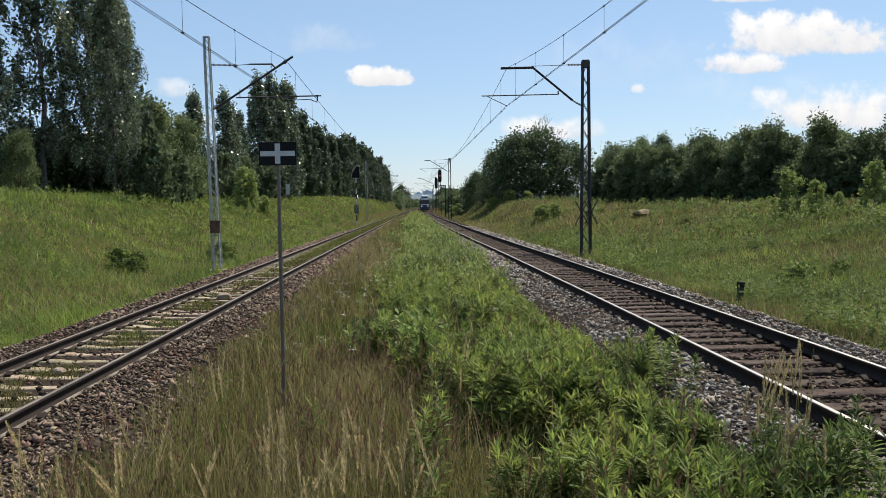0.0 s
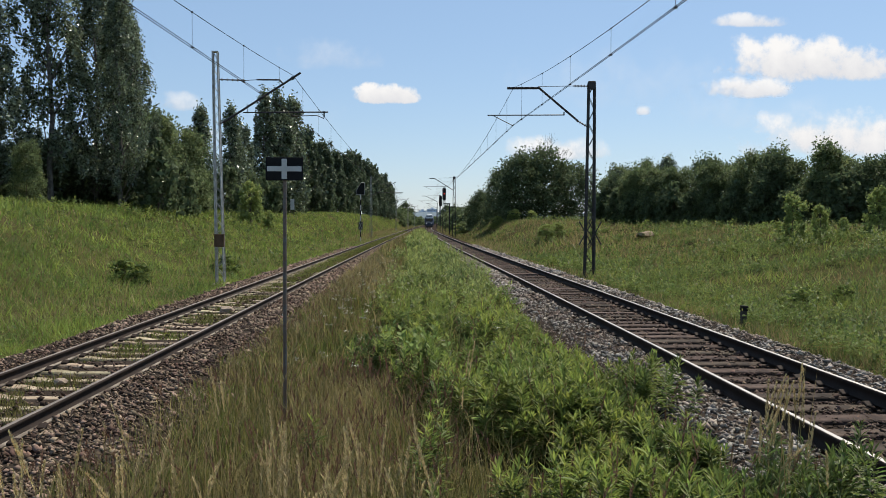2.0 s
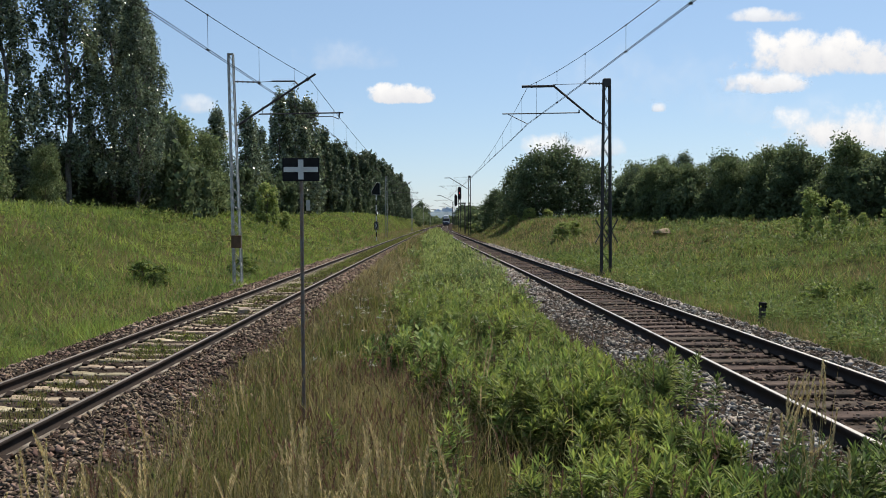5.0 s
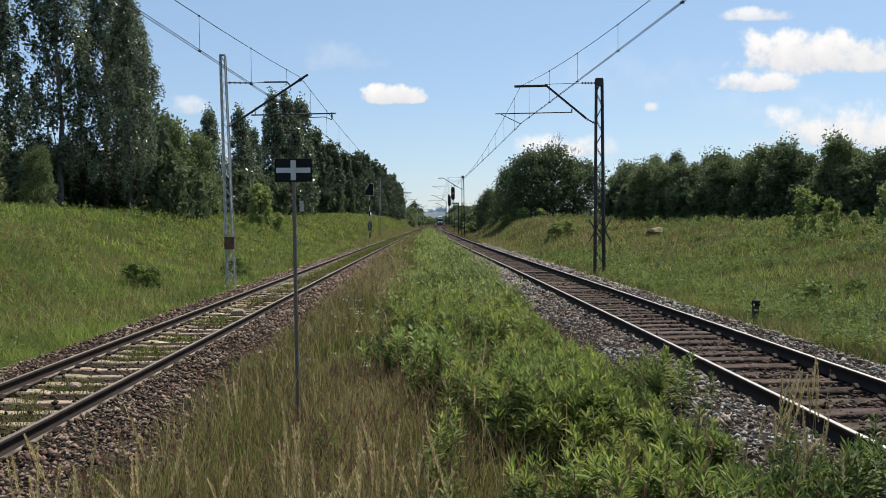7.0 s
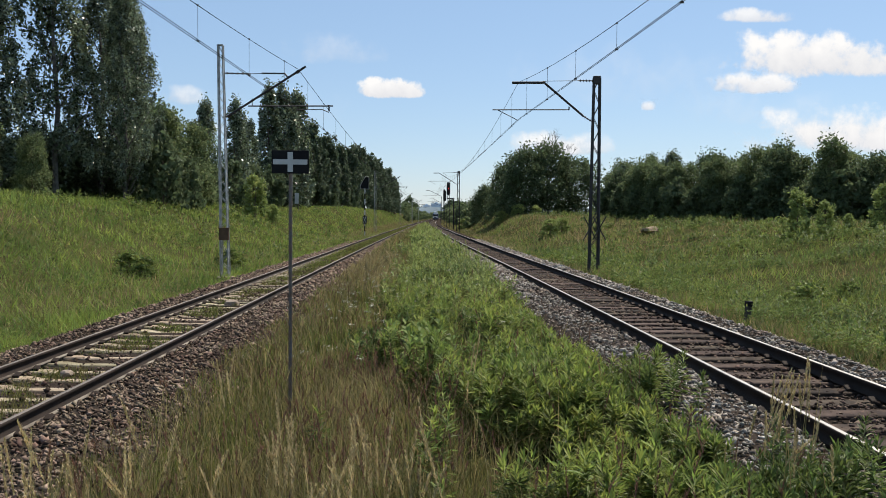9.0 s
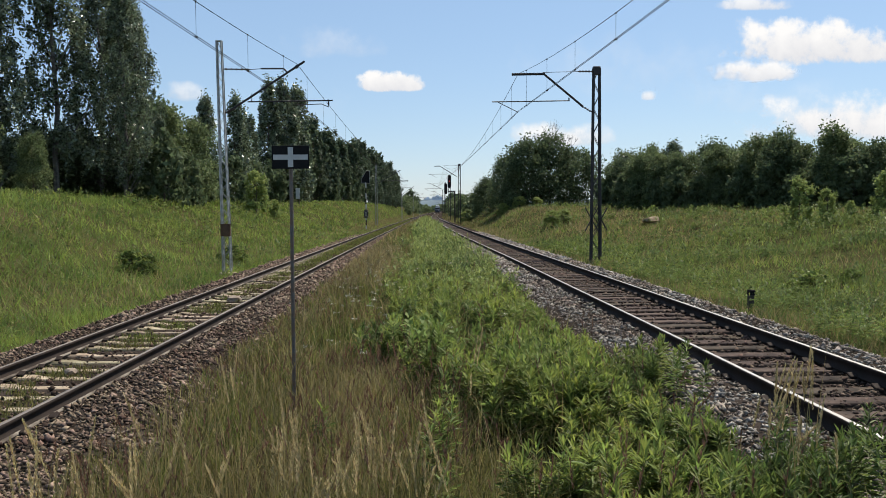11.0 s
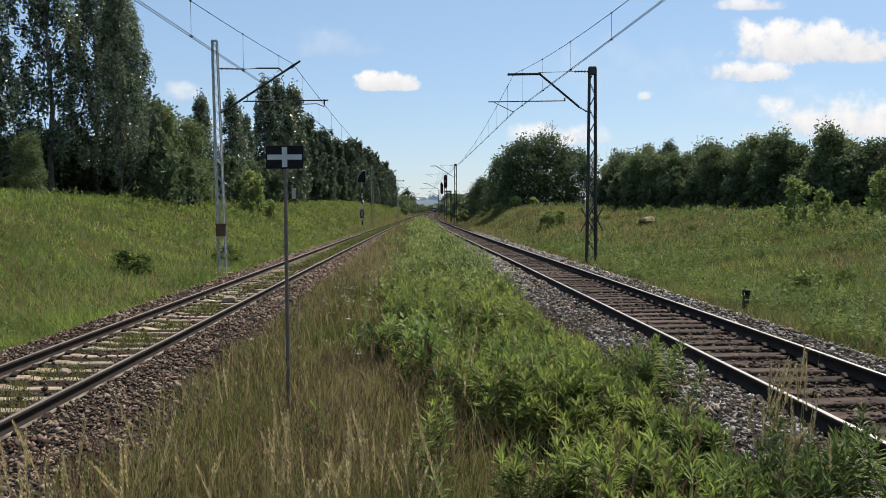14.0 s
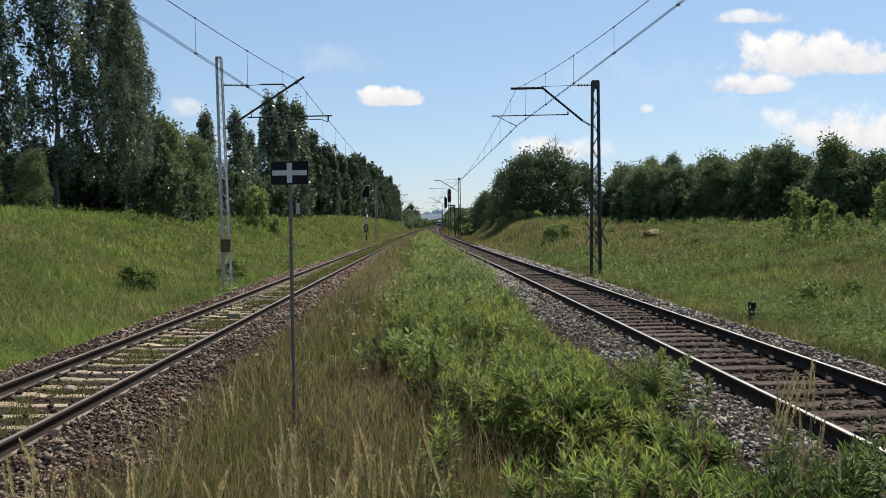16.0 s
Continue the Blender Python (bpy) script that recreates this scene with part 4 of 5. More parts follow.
def inner_sparse(dx, y, r):
    return (np.abs(dx) < 0.68) & (r.uniform(0, 1, len(dx)) < 0.5)


stones("ballast_stones", c_right, 0.0, M["stone_grey"], 3, 52000, flank, "grey broken ballast stones beside the rails")
stones("ballast_stones", c_right, 0.0, M["stone_rust"], 5, 36000, inner, "rust-brown ballast stones between the sleepers", 1.25)
stones("ballast_stones", c_left, LEFT_DROP, M["stone"], 4, 74000, flank, "brown and grey broken ballast stones")
stones("ballast_stones", c_left, LEFT_DROP, M["stone_rust"], 6, 24000, inner_sparse, "brown ballast stones between pale sleepers", 1.25)


# ---------------------------------------------------------------- grass and weeds
def blades(name, x, y, height, width, mat, r, label, bend=0.35, base=None, simple=False):
    """Bent tapering blades of grass that stand at x, y: two faces and a tip each."""
    n = len(x)
    z = (surface(x, y) if base is None else base) - 0.03
    a_ = r.uniform(0, 6.283, n)
    side = np.stack([np.cos(a_), np.sin(a_), np.zeros(n)], -1) * (width / 2)[:, None]
    b_ = r.uniform(0, 6.283, n)
    lean = np.stack([np.cos(b_), np.sin(b_), np.zeros(n)], -1) * (height * r.uniform(0.05, bend, n))[:, None]
    p0 = np.stack([x, y, z], -1)
    up = np.array([0, 0, 1.0])
    p1 = p0 + up * (height * 0.55)[:, None] + lean * 0.35
    p2 = p0 + up * (height * (1 - 0.25 * bend))[:, None] + lean
    if simple:
        ob = arrays(name, np.stack([p0 - side, p0 + side, p2], 1).reshape(-1, 3), np.arange(n * 3).reshape(-1, 3), mat)
        return tagged(ob, label, "grass", kind="stuff")
    v = np.stack([p0 - side, p0 + side, p1 + side * 0.8, p1 - side * 0.8, p2], 1).reshape(-1, 3)
    o = (np.arange(n) * 5)[:, None, None]
    f = (np.array([(0, 1, 2), (0, 2, 3), (3, 2, 4)])[None] + o).reshape(-1, 3)
    ob = arrays(name, v, f, mat)
    return tagged(ob, label, "grass", kind="stuff")


def lump(x, y, s, seed):
    return ripple(x + seed * 3.7, y - seed * 2.1, s)


rg = np.random.default_rng(11)


def weed_left_edge(y):
    return np.interp(y, [3, 6, 8.5, 11, 15, 25, 40, 80, 200], [0.4, 0.3, 0.0, -0.45, -1.0, -1.0, -0.9, -0.9, -0.8])


def mid_points(n, y0, y1):
    y = y0 * np.exp(rg.uniform(0, 1, n) * math.log(y1 / y0))
    lo, hi = c_left(y) + np.interp(y, [3, 40, 80], [1.8, 1.7, 1.1]), c_right(y) - np.interp(y, [3, 40, 80], [1.95, 1.9, 1.25])
    return lo + (hi - lo) * rg.uniform(0, 1, n), y


# dry and green grass between the tracks
x, y = mid_points(150000, 3.4, 260)
dry = rg.uniform(0, 1, len(x)) < np.where(x < weed_left_edge(y), 0.28 + 0.35 * lump(x, y, 1.5, 1), 0.13) + 0.75 * (np.exp(-((y - 35) / 9) ** 2)) * (x < -0.9)
thin = (x < weed_left_edge(y) + 0.3) | (rg.uniform(0, 1, len(x)) < 0.45)
near_toe = np.minimum(x - c_left(y) - np.interp(y, [3, 40, 80], [1.8, 1.7, 1.1]), c_right(y) - np.interp(y, [3, 40, 80], [1.95, 1.9, 1.25]) - x)
h = (0.15 + 0.48 * rg.uniform(0, 1, len(x)) ** 2 + 0.10 * lump(x, y, 0.9, 2) + 0.05 * lump(x, y, 3.7, 5)) * np.clip(0.4 + near_toe * 0.8, 0.4, 1.05) * np.clip(0.95 + 0.4 * lump(x, y, 2.6, 6) + 0.25 * lump(x, y, 6.5, 3), 0.35, 1.5)
wd = 0.0075 * np.clip(y / 7, 0.8, 8)
h *= 1 + 0.4 * np.exp(-((y - 35) / 9) ** 2) * (x < -0.9)
for sel, nm, mt, lb in ((dry & thin, "dry_grass", "straw", "dry straw-coloured grass between the tracks"), (~dry & thin, "green_grass", "grass_olive", "olive green grass between the tracks")):
    blades(nm, x[sel], y[sel], h[sel] * (1.15 if nm == "dry_grass" else 1.0), wd[sel], M[mt], rg, lb, bend=0.8)

# the ground round the eye
n = 26000
y = rg.uniform(-9, 10, n)
x = np.where(rg.uniform(0, 1, n) < 0.55, c_left(y) + 1.9 + (c_right(y) - c_left(y) - 3.9) * rg.uniform(0, 1, n), np.where(rg.uniform(0, 1, n) < 0.5, c_left(y) - 1.9 - rg.uniform(0, 9, n), c_right(y) + 2.4 + rg.uniform(0, 9, n)))
ok = (y < 3.6) | (x < c_left(y)) | (x > c_right(y))
x, y = x[ok], y[ok]
blades("green_grass", x, y, rg.uniform(0.15, 0.45, len(x)), np.full(len(x), 0.010), M["grass_olive"], rg, "rough grass around the viewpoint", bend=0.8, simple=True)

# the slope on the left and the meadow on the right
n = 145000
y = 9 * np.exp(rg.uniform(0, 1, n) ** 0.8 * math.log(280 / 9))
x = c_left(y) - np.interp(y, [9, 40, 80], [1.75, 1.7, 1.2]) - 26 * rg.uniform(0, 1, n) ** 1.25 * np.clip(y / 30, 0.35, 1)
h = 0.30 + 0.20 * rg.uniform(0, 1, n) + 0.12 * lump(x, y, 0.5, 3) + 0.12 * lump(x, y, 1.7, 8) + 0.07 * lump(x, y, 4.3, 2)
h *= np.clip((c_left(y) - 1.5 - x) * 0.7, 0.35, 1)
dry = rg.uniform(0, 1, n) < 0.07 + 0.16 * lump(x, y, 0.45, 4) + 0.25 * np.exp(-((c_left(y) - 4.0 - x) / 1.2) ** 2) + 0.5 * smoothstep(60, 110, y) * (x > c_left(y) - 4.2)
wd = 0.012 * np.clip(y / 10, 1, 7)
blades("dry_grass", x[dry], y[dry], h[dry] * 1.1, wd[dry], M["straw"], rg, "dry grass scattered on the green slope", bend=0.95, simple=True)
blades("green_grass", x[~dry], y[~dry], h[~dry], wd[~dry], M["grass_slope"], rg, "lush green grass on the slope below the trees", bend=0.95, simple=True)
n = 145000
y = 9 * np.exp(rg.uniform(0, 1, n) ** 0.8 * math.log(260 / 9))
x = c_right(y) + 2.25 + 34 * rg.uniform(0, 1, n) ** 1.25 * np.clip(y / 30, 0.4, 1)
h = 0.32 + 0.22 * rg.uniform(0, 1, n) + 0.15 * lump(x, y, 0.45, 5) + 0.13 * lump(x, y, 1.6, 7) + 0.07 * lump(x, y, 4.1, 3)
h *= np.clip((x - c_right(y) - 2.1) * 0.7, 0.35, 1)
dry = rg.uniform(0, 1, n) < 0.10 + 0.18 * lump(x, y, 0.4, 6) + 0.35 * np.exp(-((x - c_right(y) - 3.2) / 0.9) ** 2) + 0.5 * smoothstep(42, 56, y) * (np.abs(x - 20) < 8) + 0.35 * smoothstep(55, 80, y) * (x < c_right(y) + 9)
wd = 0.012 * np.clip(y / 10, 1, 7)
blades("dry_grass", x[dry], y[dry], h[dry] * 1.1, wd[dry], M["straw"], rg, "dry brownish grass patches in the meadow", bend=0.95, simple=True)
blades("green_grass", x[~dry], y[~dry], h[~dry], wd[~dry], M["grass"], rg, "tall green meadow grass beside the track", bend=0.95, simple=True)

# tufts that grow between the rails of the left track
n = 30000
y = 5 * np.exp(rg.uniform(0, 1, n) * math.log(190 / 5))
dx = rg.normal(-0.1, 0.3, n)
ok = (np.abs(dx) < 0.66) & (lump(dx * 0 + 3, y, 1.9, 2) + lump(dx, y, 4.1, 6) * 0.6 > 0.2 - 0.5 * smoothstep(18, 60, y))
y, dx = y[ok], dx[ok]
blades("track_grass", c_left(y) + dx, y, rg.uniform(0.05, 0.15, len(y)) * (1 + smoothstep(20, 70, y)), 0.007 * np.clip(y / 9, 1, 6), M["grass_olive"], rg, "sparse grass and moss between the rails", 0.7, base=np.full(len(y), LEFT_DROP - 0.2))


def weeds(name, x, y, height, leaves, size, mat, r, label, ratio=0.095, tips=None):
    """Upright weeds: a stem each and lance-shaped leaves set round it, denser towards the tip."""
    n = len(x)
    z = surface(x, y)
    lean = r.normal(0, 0.09, (n, 2)) * height[:, None]
    k = np.clip(r.uniform(0.10, 1.0, (n, leaves)) ** 0.7, 0, 1)
    p = np.stack([x[:, None] + lean[:, :1] * k ** 2, y[:, None] + lean[:, 1:] * k ** 2, z[:, None] + height[:, None] * k], -1)
    a_ = r.uniform(0, 6.283, (n, leaves))
    el = np.clip(0.05 + 1.0 * k ** 3 + r.normal(0, 0.22, (n, leaves)), -0.4, 1.35)
    d = np.stack([np.cos(a_) * np.cos(el), np.sin(a_) * np.cos(el), np.sin(el)], -1)
    s = np.stack([-np.sin(a_), np.cos(a_), np.zeros_like(a_)], -1)
    ln = (size[:, None] * r.uniform(0.7, 1.25, (n, leaves)) * (0.55 + 0.6 * np.sin(np.clip(k * 1.05, 0, 1) * 2.6)))[..., None]
    wdt = ln * ratio
    droop = np.array([0, 0, -1.0]) * ln * (0.28 * (1 - k))[..., None]
    tip = p + d * ln + droop
    mid = p + d * ln * 0.5 + np.array([0, 0, 1.0]) * ln * 0.05
    v = np.stack([p, mid + s * wdt, tip, mid - s * wdt], 2).reshape(-1, 3)
    m = n * leaves
    o = (np.arange(m) * 4)[:, None, None]
    f = (np.array([(0, 1, 2), (0, 2, 3)])[None] + o).reshape(-1, 3)
    young = np.repeat((k > 0.84).ravel(), 2)
    ob = arrays(name, v, f, [mat, tips or mat], index=young)
    tagged(ob, label, "weeds", kind="stuff")
    blades("weed_stems", x, y, height * 0.98, np.full(n, 0.007), M["grass"], r, "thin green weed stems", 0.05)


def weed_points(n, y0, y1):
    x, y = mid_points(n, y0, y1)
    lo, hi = weed_left_edge(y) + 0.45 * lump(y * 0, y, 1.9, 3) + 0.35 * lump(y * 0 + 2, y, 4.7, 1) - (rg.uniform(0, 1, n) < 0.05) * rg.uniform(0, 1.2, n), c_right(y) - np.interp(y, [4, 6, 8, 10, 11, 14, 30], [1.7, 1.85, 2.15, 1.85, 2.1, 2.15, 2.05])
    x = lo + (hi - lo) * rg.uniform(0, 1, n)
    keep = lump(x, y, 1.4, 7) + 0.7 * lump(x, y, 4.3, 8) > -0.2
    return x[keep], y[keep]


x, y = weed_points(2300, 4.3, 22)
h = 0.60 + 0.20 * lump(x, y, 1.2, 9) + 0.20 * lump(x, y, 3.1, 4) + 0.10 * lump(x, y, 7.0, 2) + rg.uniform(-0.16, 0.18, len(x))
h *= np.clip(0.4 + (c_right(y) - 1.8 - x) * 0.6, 0.4, 1)
weeds("weeds", x, y, np.clip(h, 0.18, 1.1), 56, rg.uniform(0.10, 0.14, len(x)), M["weed"], rg, "leafy bright green weeds between the tracks", 0.085, M["weed_tip"])
x, y = weed_points(4200, 20, 150)
h = 0.62 + 0.26 * lump(x, y, 0.8, 9) + 0.22 * lump(x, y, 2.0, 5) + rg.uniform(-0.2, 0.2, len(x))
weeds("weeds", x, y, np.clip(h, 0.2, 1.2), 22, 0.15 * np.clip(y / 30, 1, 3), M["weed"], rg, "green weeds running on between the tracks", 0.12, M["weed_far"])
# darker dense clumps
x = np.concatenate([rg.normal(cx, 0.26, 70) for cx in (2.35, 1.2, -0.55, 2.45)])
y = np.concatenate([rg.normal(cy, 0.35, 70) for cy in (9.3, 9.2, 13.5, 5.4)])
weeds("weeds", x, y, rg.uniform(0.4, 0.6, len(x)), 70, np.full(len(x), 0.10), M["weed"], rg, "dense dark green weed clumps")


# a broad-leaved climber over the weeds
x, y = rg.normal(-0.15, 0.28, 26), rg.normal(12.6, 0.45, 26)
weeds("broad_leaves", x, y, rg.uniform(0.5, 0.85, 26), 14, np.full(26, 0.14), M["leaf_light"], rg, "broad pale leaves of a climber among the weeds", 0.30)
x, y = rg.normal(0.75, 0.3, 16), rg.normal(20.5, 0.6, 16)
weeds("broad_leaves", x, y, rg.uniform(0.5, 0.8, 16), 14, np.full(16, 0.14), M["leaf_light"], rg, "broad pale leaves of a climber among the weeds", 0.30)
# leafy weeds scattered through the slope and the meadow
n = 10500
y = 11 * np.exp(rg.uniform(0, 1, n) * math.log(110 / 11))
x = c_right(y) + 2.8 + 26 * rg.uniform(0, 1, n) * np.clip(y / 30, 0.4, 1)
ok = (lump(x, y, 0.5, 12) + 0.5 * lump(x, y, 1.3, 3) > -0.1) & ((y < 55) | (x > c_right(y) + 9))
x, y = x[ok], y[ok]
weeds("weeds", x, y, rg.uniform(0.3, 0.7, len(x)) * (1 + 0.35 * lump(x, y, 1.1, 4)), 14, 0.105 * np.clip(y / 22, 1, 2.2), M["weed_meadow"], rg, "leafy green weeds in the meadow", 0.16, M["weed"])
n = 5000
y = 14 * np.exp(rg.uniform(0, 1, n) * math.log(110 / 14))
x = c_left(y) - 2.6 - 26 * rg.uniform(0, 1, n) * np.clip(y / 30, 0.4, 1)
ok = lump(x, y, 0.5, 15) + 0.5 * lump(x, y, 1.3, 4) > 0.0
x, y = x[ok], y[ok]
weeds("weeds", x, y, rg.uniform(0.25, 0.55, len(x)) * (1 + 0.35 * lump(x, y, 1.1, 5)), 13, 0.10 * np.clip(y / 22, 1, 3), M["weed"], rg, "leafy green weeds on the slope", 0.14)


def seed_grass(x, y, r, mat, low=0.95, high=1.35, k=80, fat=0.019):
    """Tall dry stalks with feathery seed heads."""
    n = len(x)
    hgt = r.uniform(low, high, n)
    blades("seed_stalks", x, y, hgt, np.full(n, 0.006), M["straw"], r, "tall dry grass stalks", 0.12)
    z = land(x, y)
    u = r.uniform(0, 1, (n, k))
    ln = hgt[:, None] * r.uniform(0.18, 0.32, n)[:, None]
    lean = r.normal(0, 0.075, (n, 2))
    hz = z[:, None] + hgt[:, None] * 0.95 + (u - 0.75) * ln
    c = np.stack([x[:, None] + lean[:, :1] * (u - 0.3) * 0.8, y[:, None] + lean[:, 1:] * (u - 0.3) * 0.8, hz], -1)
    rad = fat * np.sin(np.clip(u, 0.05, 0.98) * 3.14)[..., None]
    a_ = r.uniform(0, 6.283, (n, k))
    d = np.stack([np.cos(a_), np.sin(a_), np.full_like(a_, 2.0)], -1)
    p0 = c
    p1 = c + d * (rad + 0.008)
    s = np.stack([-np.sin(a_), np.cos(a_), np.zeros_like(a_)], -1) * 0.004
    v = np.stack([p0 - s, p0 + s, p1], 2).reshape(-1, 3)
    f = np.arange(n * k * 3).reshape(-1, 3)
    tagged(arrays("seed_heads", v, f, mat), "pale feathery grass seed heads", "grass", kind="stuff")


tufts = ((-1.85, 4.3, 12), (-1.65, 4.5, 8), (-1.25, 4.6, 5), (-0.70, 4.5, 11), (-0.46, 4.6, 10), (-0.28, 4.7, 9), (-0.07, 4.6, 8), (-1.0, 5.2, 5), (-2.2, 4.6, 7), (2.28, 5.4, 14), (2.45, 5.9, 6), (0.5, 8.0, 3), (-1.6, 7.2, 4))
x = np.concatenate([rg.normal(cx, 0.10, k) for cx, cy, k in tufts])
y = np.concatenate([rg.normal(cy, 0.16, k) for cx, cy, k in tufts])
seed_grass(x, y, rg, M["seed"], 0.85, 1.35, 110, 0.009)
x, y = mid_points(600, 5.5, 40)
ok = (x < weed_left_edge(y) + 0.2) & (x > c_left(y) + 2.1)
seed_grass(x[ok], y[ok], rg, M["straw"], 0.42, 0.75, 16, 0.014)
x, y = mid_points(2300, 4.6, 30)
ok = (x < weed_left_edge(y) + 0.5) & (x > c_left(y) + 2.0) & (lump(x, y, 1.7, 11) > 0)
seed_grass(x[ok], y[ok], rg, M["rusty"], 0.4, 0.72, 26, 0.012)


x, y = rg.normal(-0.6, 0.5, 260), rg.uniform(5.6, 11.0, 260)
seed_grass(x, y, rg, M["rusty"], 0.45, 0.85, 30, 0.012)
x, y = rg.normal(-0.7, 0.55, 3600), rg.uniform(5.2, 11.5, 3600)
blades("dry_grass", x, y, rg.uniform(0.3, 0.75, 3600), 0.007 * np.clip(y / 8, 0.8, 3), M["straw"], rg, "tangled dry grass at the edge of the weeds", bend=0.7)
x, y = weed_points(260, 4.5, 26)
seed_grass(x, y, rg, M["rusty"], 0.55, 0.95, 34, 0.016)
x, y = weed_points(6000, 4.2, 24)
blades("dry_grass", x, y, rg.uniform(0.3, 0.75, len(x)), 0.007 * np.clip(y / 8, 0.8, 3), M["straw"], rg, "dry grass blades among the weeds", bend=0.5)


# white umbels among the weeds
n = 60
x = np.concatenate([rg.normal(-1.1, 0.4, n), rg.uniform(-2.5, 1.5, 60)])
y = np.concatenate([rg.normal(18.5, 4.0, n), rg.uniform(9, 40, 60)])
z = surface(x, y) + rg.uniform(0.45, 0.8, len(x))
m = len(x)
k = 14
c = np.stack([x, y, z], -1)[:, None] + rg.normal(0, 1, (m, k, 3)) * np.array([0.035, 0.035, 0.012])
u = rg.normal(0, 1, (m, k, 3)) * 0.009
w = rg.normal(0, 1, (m, k, 3)) * 0.009
tagged(arrays("flowers", np.stack([c - u, c + w, c + u], 2).reshape(-1, 3), np.arange(m * k * 3).reshape(-1, 3), M["umbel"]), "tiny white flower heads among the weeds", "flowers", kind="stuff")


def boulder(x, y, z, size, seed, label, mat="pale_stone"):
    r = random.Random(seed)
    bm = bmesh.new()
    bmesh.ops.create_icosphere(bm, subdivisions=2, radius=1)
    for v in bm.verts:
        v.co *= r.uniform(0.8, 1.12)
        v.co.z = max(v.co.z, -0.4)
        v.co = Vector((v.co.x * size[0], v.co.y * size[1], v.co.z * size[2]))
    ob = part("boulder", bm, M[mat], None)
    ob.matrix_world = pose(x, y, z, 0, 0, r.uniform(0, 360))
    tagged(ob, label, "stone")


boulder(-4.74, 21.0, LEFT_DROP - 0.16, (0.20, 0.15, 0.10), 1, "pale stone lump lying between the rails")
boulder(-4.86, 11.6, LEFT_DROP - 0.16, (0.11, 0.09, 0.06), 2, "pale stone lump beside moss between the rails")
boulder(17.4, 65.0, float(land(17.4, 65)) + 0.3, (1.2, 0.5, 0.35), 3, "low grey-brown rubble heap in the meadow", "stone")


# ---------------------------------------------------------------- sky and distance
def cloud_material(name, seed, thick, soft):
    m = bpy.data.materials.new(name)
    m.use_nodes = True
    n, l = m.node_tree.nodes, m.node_tree.links
    n.remove(n["Principled BSDF"])
    tc = n.new("ShaderNodeTexCoord")
    mp = n.new("ShaderNodeMapping")
    mp.inputs["Location"].default_value = (-1, -1, -1)
    mp.inputs["Scale"].default_value = (2, 2, 2)
    l.new(tc.outputs["Generated"], mp.inputs["Vector"])
    sep = n.new("ShaderNodeSeparateXYZ")
    l.new(mp.outputs[0], sep.inputs[0])

    def op(kind, a_, b_=None, c_=None):
        k = n.new("ShaderNodeMath")
        k.operation = kind
        for i, q in enumerate((a_, b_, c_)):
            if q is None:
                continue
            if isinstance(q, (int, float)):
                k.inputs[i].default_value = q
            else:
                l.new(q, k.inputs[i])
        return k.outputs[0]
    nz = n.new("ShaderNodeTexNoise")
    nz.inputs["Scale"].default_value, nz.inputs["Detail"].default_value, nz.inputs["Roughness"].default_value = 0.0075, 9, 0.6
    off = n.new("ShaderNodeMapping")
    off.inputs["Location"].default_value = (seed * 517.0, 0, seed * 211.0)
    l.new(tc.outputs["Object"], off.inputs["Vector"])
    l.new(off.outputs[0], nz.inputs["Vector"])
    xx = op("POWER", op("ABSOLUTE", sep.outputs["X"]), 2.4)
    zz = sep.outputs["Z"]
    up = op("MULTIPLY", op("MAXIMUM", op("ADD", zz, 0.35), 0.0), 0.78)
    dn = op("MULTIPLY", op("MAXIMUM", op("SUBTRACT", -0.35, zz), 0.0), 1.75)
    fall = op("SUBTRACT", 1.0, op("ADD", xx, op("ADD", op("POWER", up, 2.0), op("POWER", dn, 2.0))))
    edge = op("MAXIMUM", op("POWER", op("ABSOLUTE", sep.outputs["X"]), 8.0), op("POWER", op("ABSOLUTE", zz), 8.0))
    den = op("SUBTRACT", op("ADD", op("MULTIPLY", fall, 0.75), op("MULTIPLY", op("SUBTRACT", nz.outputs["Fac"], 0.5), 2.0)), edge)
    al = n.new("ShaderNodeMapRange")
    al.interpolation_type = "SMOOTHSTEP"
    al.inputs[1].default_value, al.inputs[2].default_value, al.inputs[4].default_value = 0.22, 0.22 + soft, thick
    l.new(den, al.inputs[0])
    shade = n.new("ShaderNodeMix")
    shade.data_type = "RGBA"
    shade.inputs["A"].default_value, shade.inputs["B"].default_value = (0.76, 0.765, 0.80, 1), (1.0, 0.985, 0.97, 1)
    sf = n.new("ShaderNodeMapRange")
    sf.inputs[1].default_value, sf.inputs[2].default_value = -0.8, 0.45
    l.new(op("ADD", zz, op("MULTIPLY", op("SUBTRACT", nz.outputs["Fac"], 0.5), 2.6)), sf.inputs[0])
    l.new(sf.outputs[0], shade.inputs["Factor"])
    em, tr, mx = n.new("ShaderNodeEmission"), n.new("ShaderNodeBsdfTransparent"), n.new("ShaderNodeMixShader")
    em.inputs["Strength"].default_value = CLOUD
    l.new(shade.outputs["Result"], em.inputs["Color"])
    l.new(al.outputs[0], mx.inputs[0])
    l.new(tr.outputs[0], mx.inputs[1])
    l.new(em.outputs[0], mx.inputs[2])
    l.new(mx.outputs[0], n["Material Output"].inputs["Surface"])
    return m


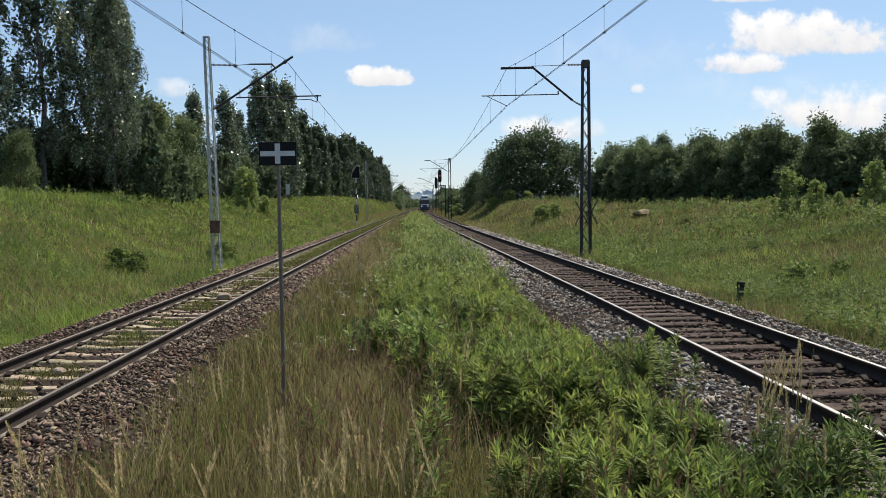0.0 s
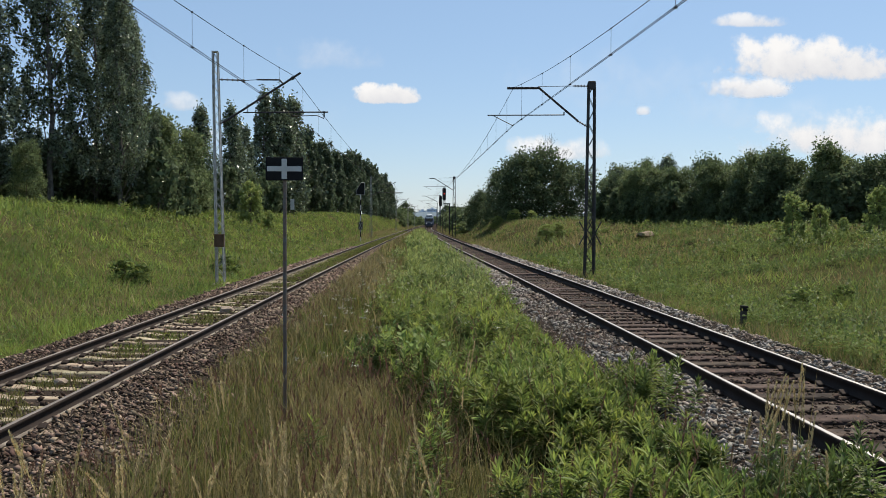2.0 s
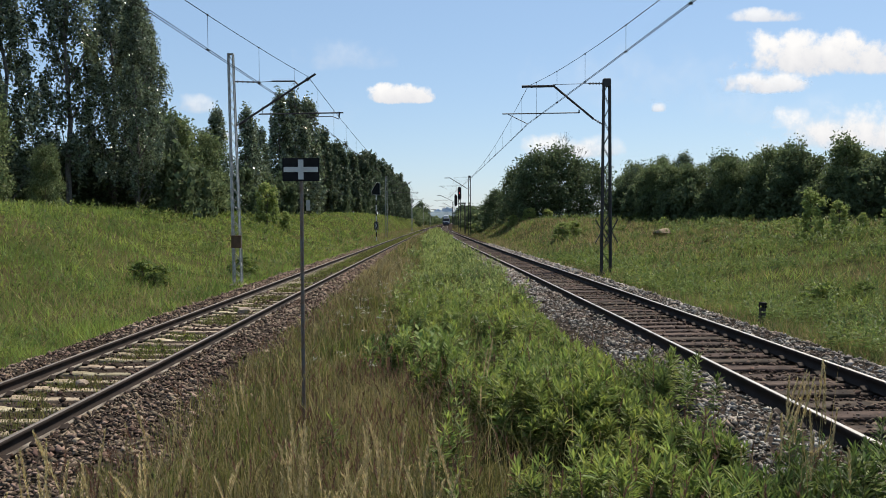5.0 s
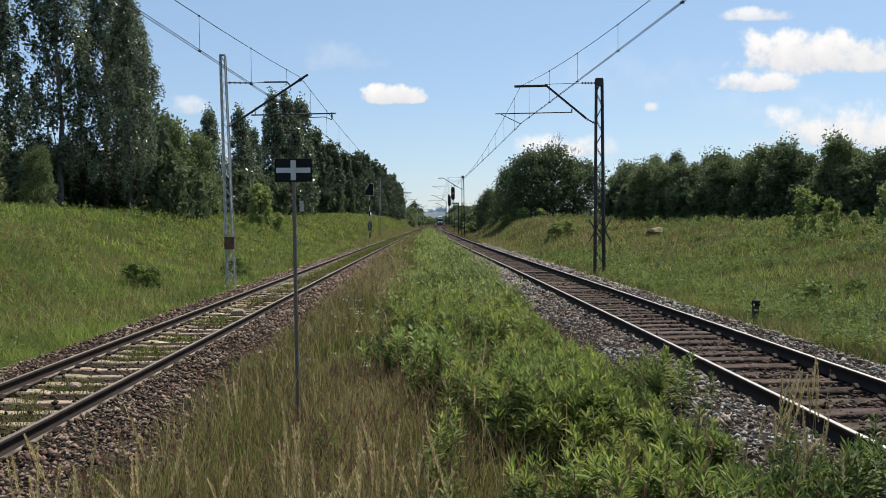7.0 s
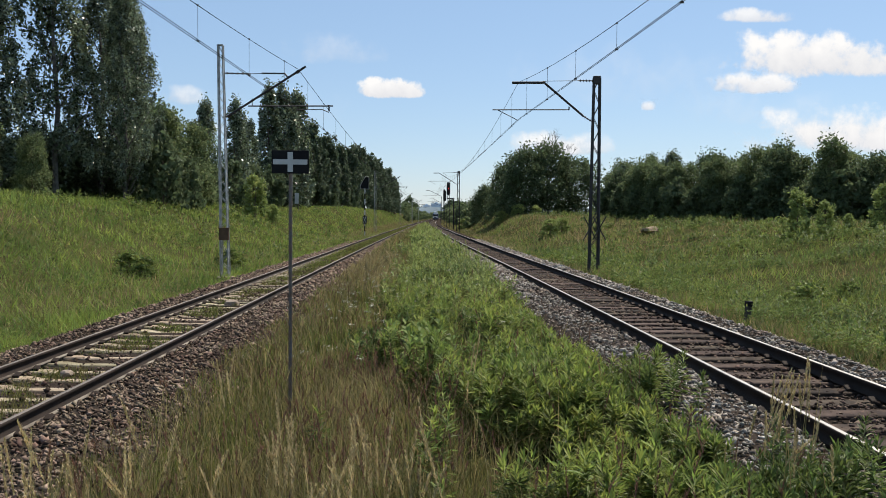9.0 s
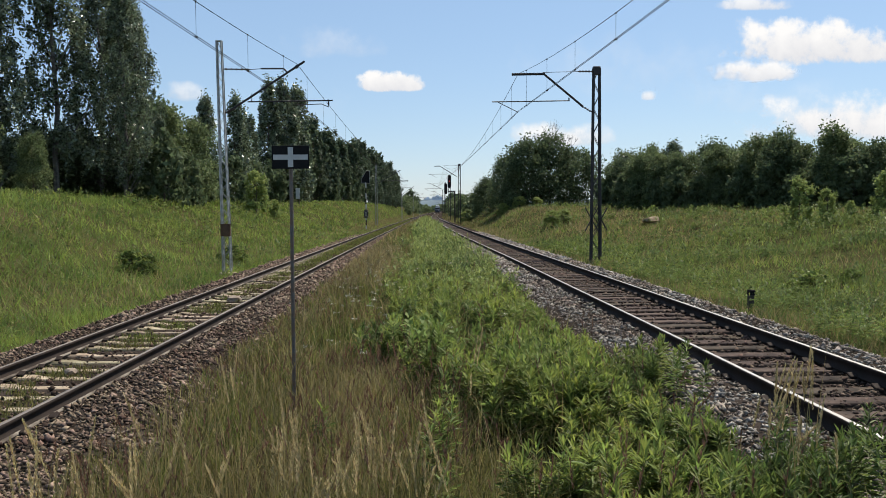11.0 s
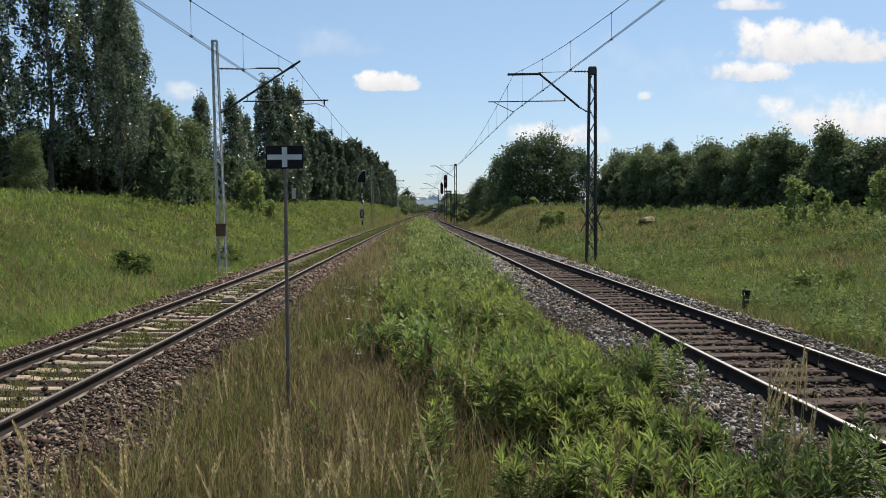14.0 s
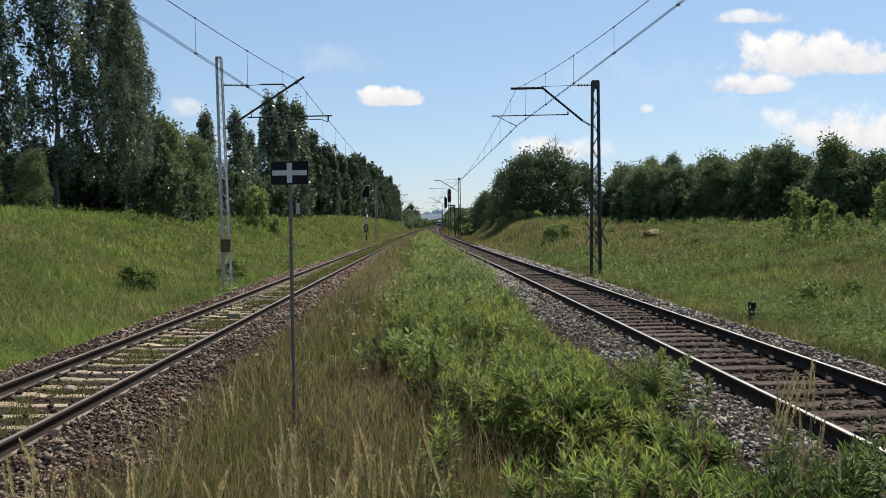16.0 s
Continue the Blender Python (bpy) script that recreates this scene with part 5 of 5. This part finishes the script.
CLOUD = 0.77
FAR = 3200.0
for i, (x, z, w, h, thick, soft) in enumerate((
        (-125, 482, 270, 84, 1.0, 0.4), (1500, 632, 760, 190, 1.0, 0.45), (1240, 518, 420, 92, 0.95, 0.5), (1260, 772, 330, 60, 0.85, 0.6),
        (1640, 350, 900, 200, 1.0, 0.6), (520, 285, 420, 100, 0.9, 0.7), (-905, 450, 190, 80, 0.6, 0.8), (855, 430, 62, 40, 0.8, 0.7), (-330, 640, 420, 130, 0.25, 0.9), (-830, 330, 260, 70, 0.6, 0.8), (760, 560, 900, 260, 0.22, 1.3), (1330, 430, 900, 150, 0.25, 1.2), (-560, 420, 600, 160, 0.2, 1.3))):
    v = [(-w / 2, 0, -h / 2), (w / 2, 0, -h / 2), (w / 2, 0, h / 2), (-w / 2, 0, h / 2)]
    cl = arrays("cloud", [(a_ * 1.25, b_, c_ * 1.35) for a_, b_, c_ in v], [(0, 1, 2, 3)], cloud_material("cloud", i + 1, thick, soft))
    cl.location = (x, FAR + i * 6, EYE + z)
    tagged(cl, "white fair-weather cumulus cloud in the blue sky", "cloud", "clouds", kind="structure")

# the rise and the town on it, with distance haze put into their colours
rh = np.random.default_rng(21)
hx = np.linspace(-900, 1200, 160)
hz = 18.5 + 3 * np.sin(hx * 0.006 + 1) + 1.5 * np.sin(hx * 0.021) + rh.uniform(-1.5, 1.5, len(hx))
v = np.concatenate([np.stack([hx, np.full_like(hx, 1700.0), np.full_like(hx, -5.0)], -1), np.stack([hx, np.full_like(hx, 1740.0), hz], -1), np.stack([hx, np.full_like(hx, 2000.0), np.full_like(hx, -5.0)], -1)])
k = np.arange(159)
f = np.concatenate([np.stack([k + 160 * r_, k + 1 + 160 * r_, k + 161 + 160 * r_, k + 160 + 160 * r_], -1) for r_ in (0, 1)])
tagged(arrays("backdrop", v, f, M["far_hill"]), "haze-tinted blue wooded rise on the horizon", "backdrop", kind="structure")


def far_block(x, y, w, h):
    t = empty("apartment_block", pose(x, y, 0), "pale haze-tinted apartment block on the horizon", "building", "far town blocks")
    bm = bmesh.new()
    box(bm, -w / 2, w / 2, 0, 14, -2, h)
    part("wall", bm, M["facade"], t)
    bm = bmesh.new()
    box(bm, -w / 2 - 0.4, w / 2 + 0.4, -0.4, 14.4, h, h + 1.2)
    part("roof", bm, M["facade"], t)
    bm = bmesh.new()
    box(bm, -3, 3, 4, 9, h + 1.2, h + 4)
    part("lift_house", bm, M["facade"], t)


for x, w, h in ((6, 14, 21), (24, 20, 25), (44, 12, 22), (57, 11, 27), (72, 20, 24), (94, 14, 23), (-16, 14, 20.5), (-36, 18, 19.5), (-62, 14, 19), (112, 18, 22)):
    far_block(x * 1.1, 1760, w * 1.1, h + 2.5)


# ---------------------------------------------------------------- what moves
def motions():
    rows = []
    for i in range(17):
        y = 222.0 + 23.0 * i
        slope = float(c_right(y + 10) - c_right(y - 2)) / 12
        rows.append((float(i), pose(float(c_right(y)), y, 0.0, 0, 0, -math.degrees(math.atan(slope)))))
    walk(train, rows)


motions()
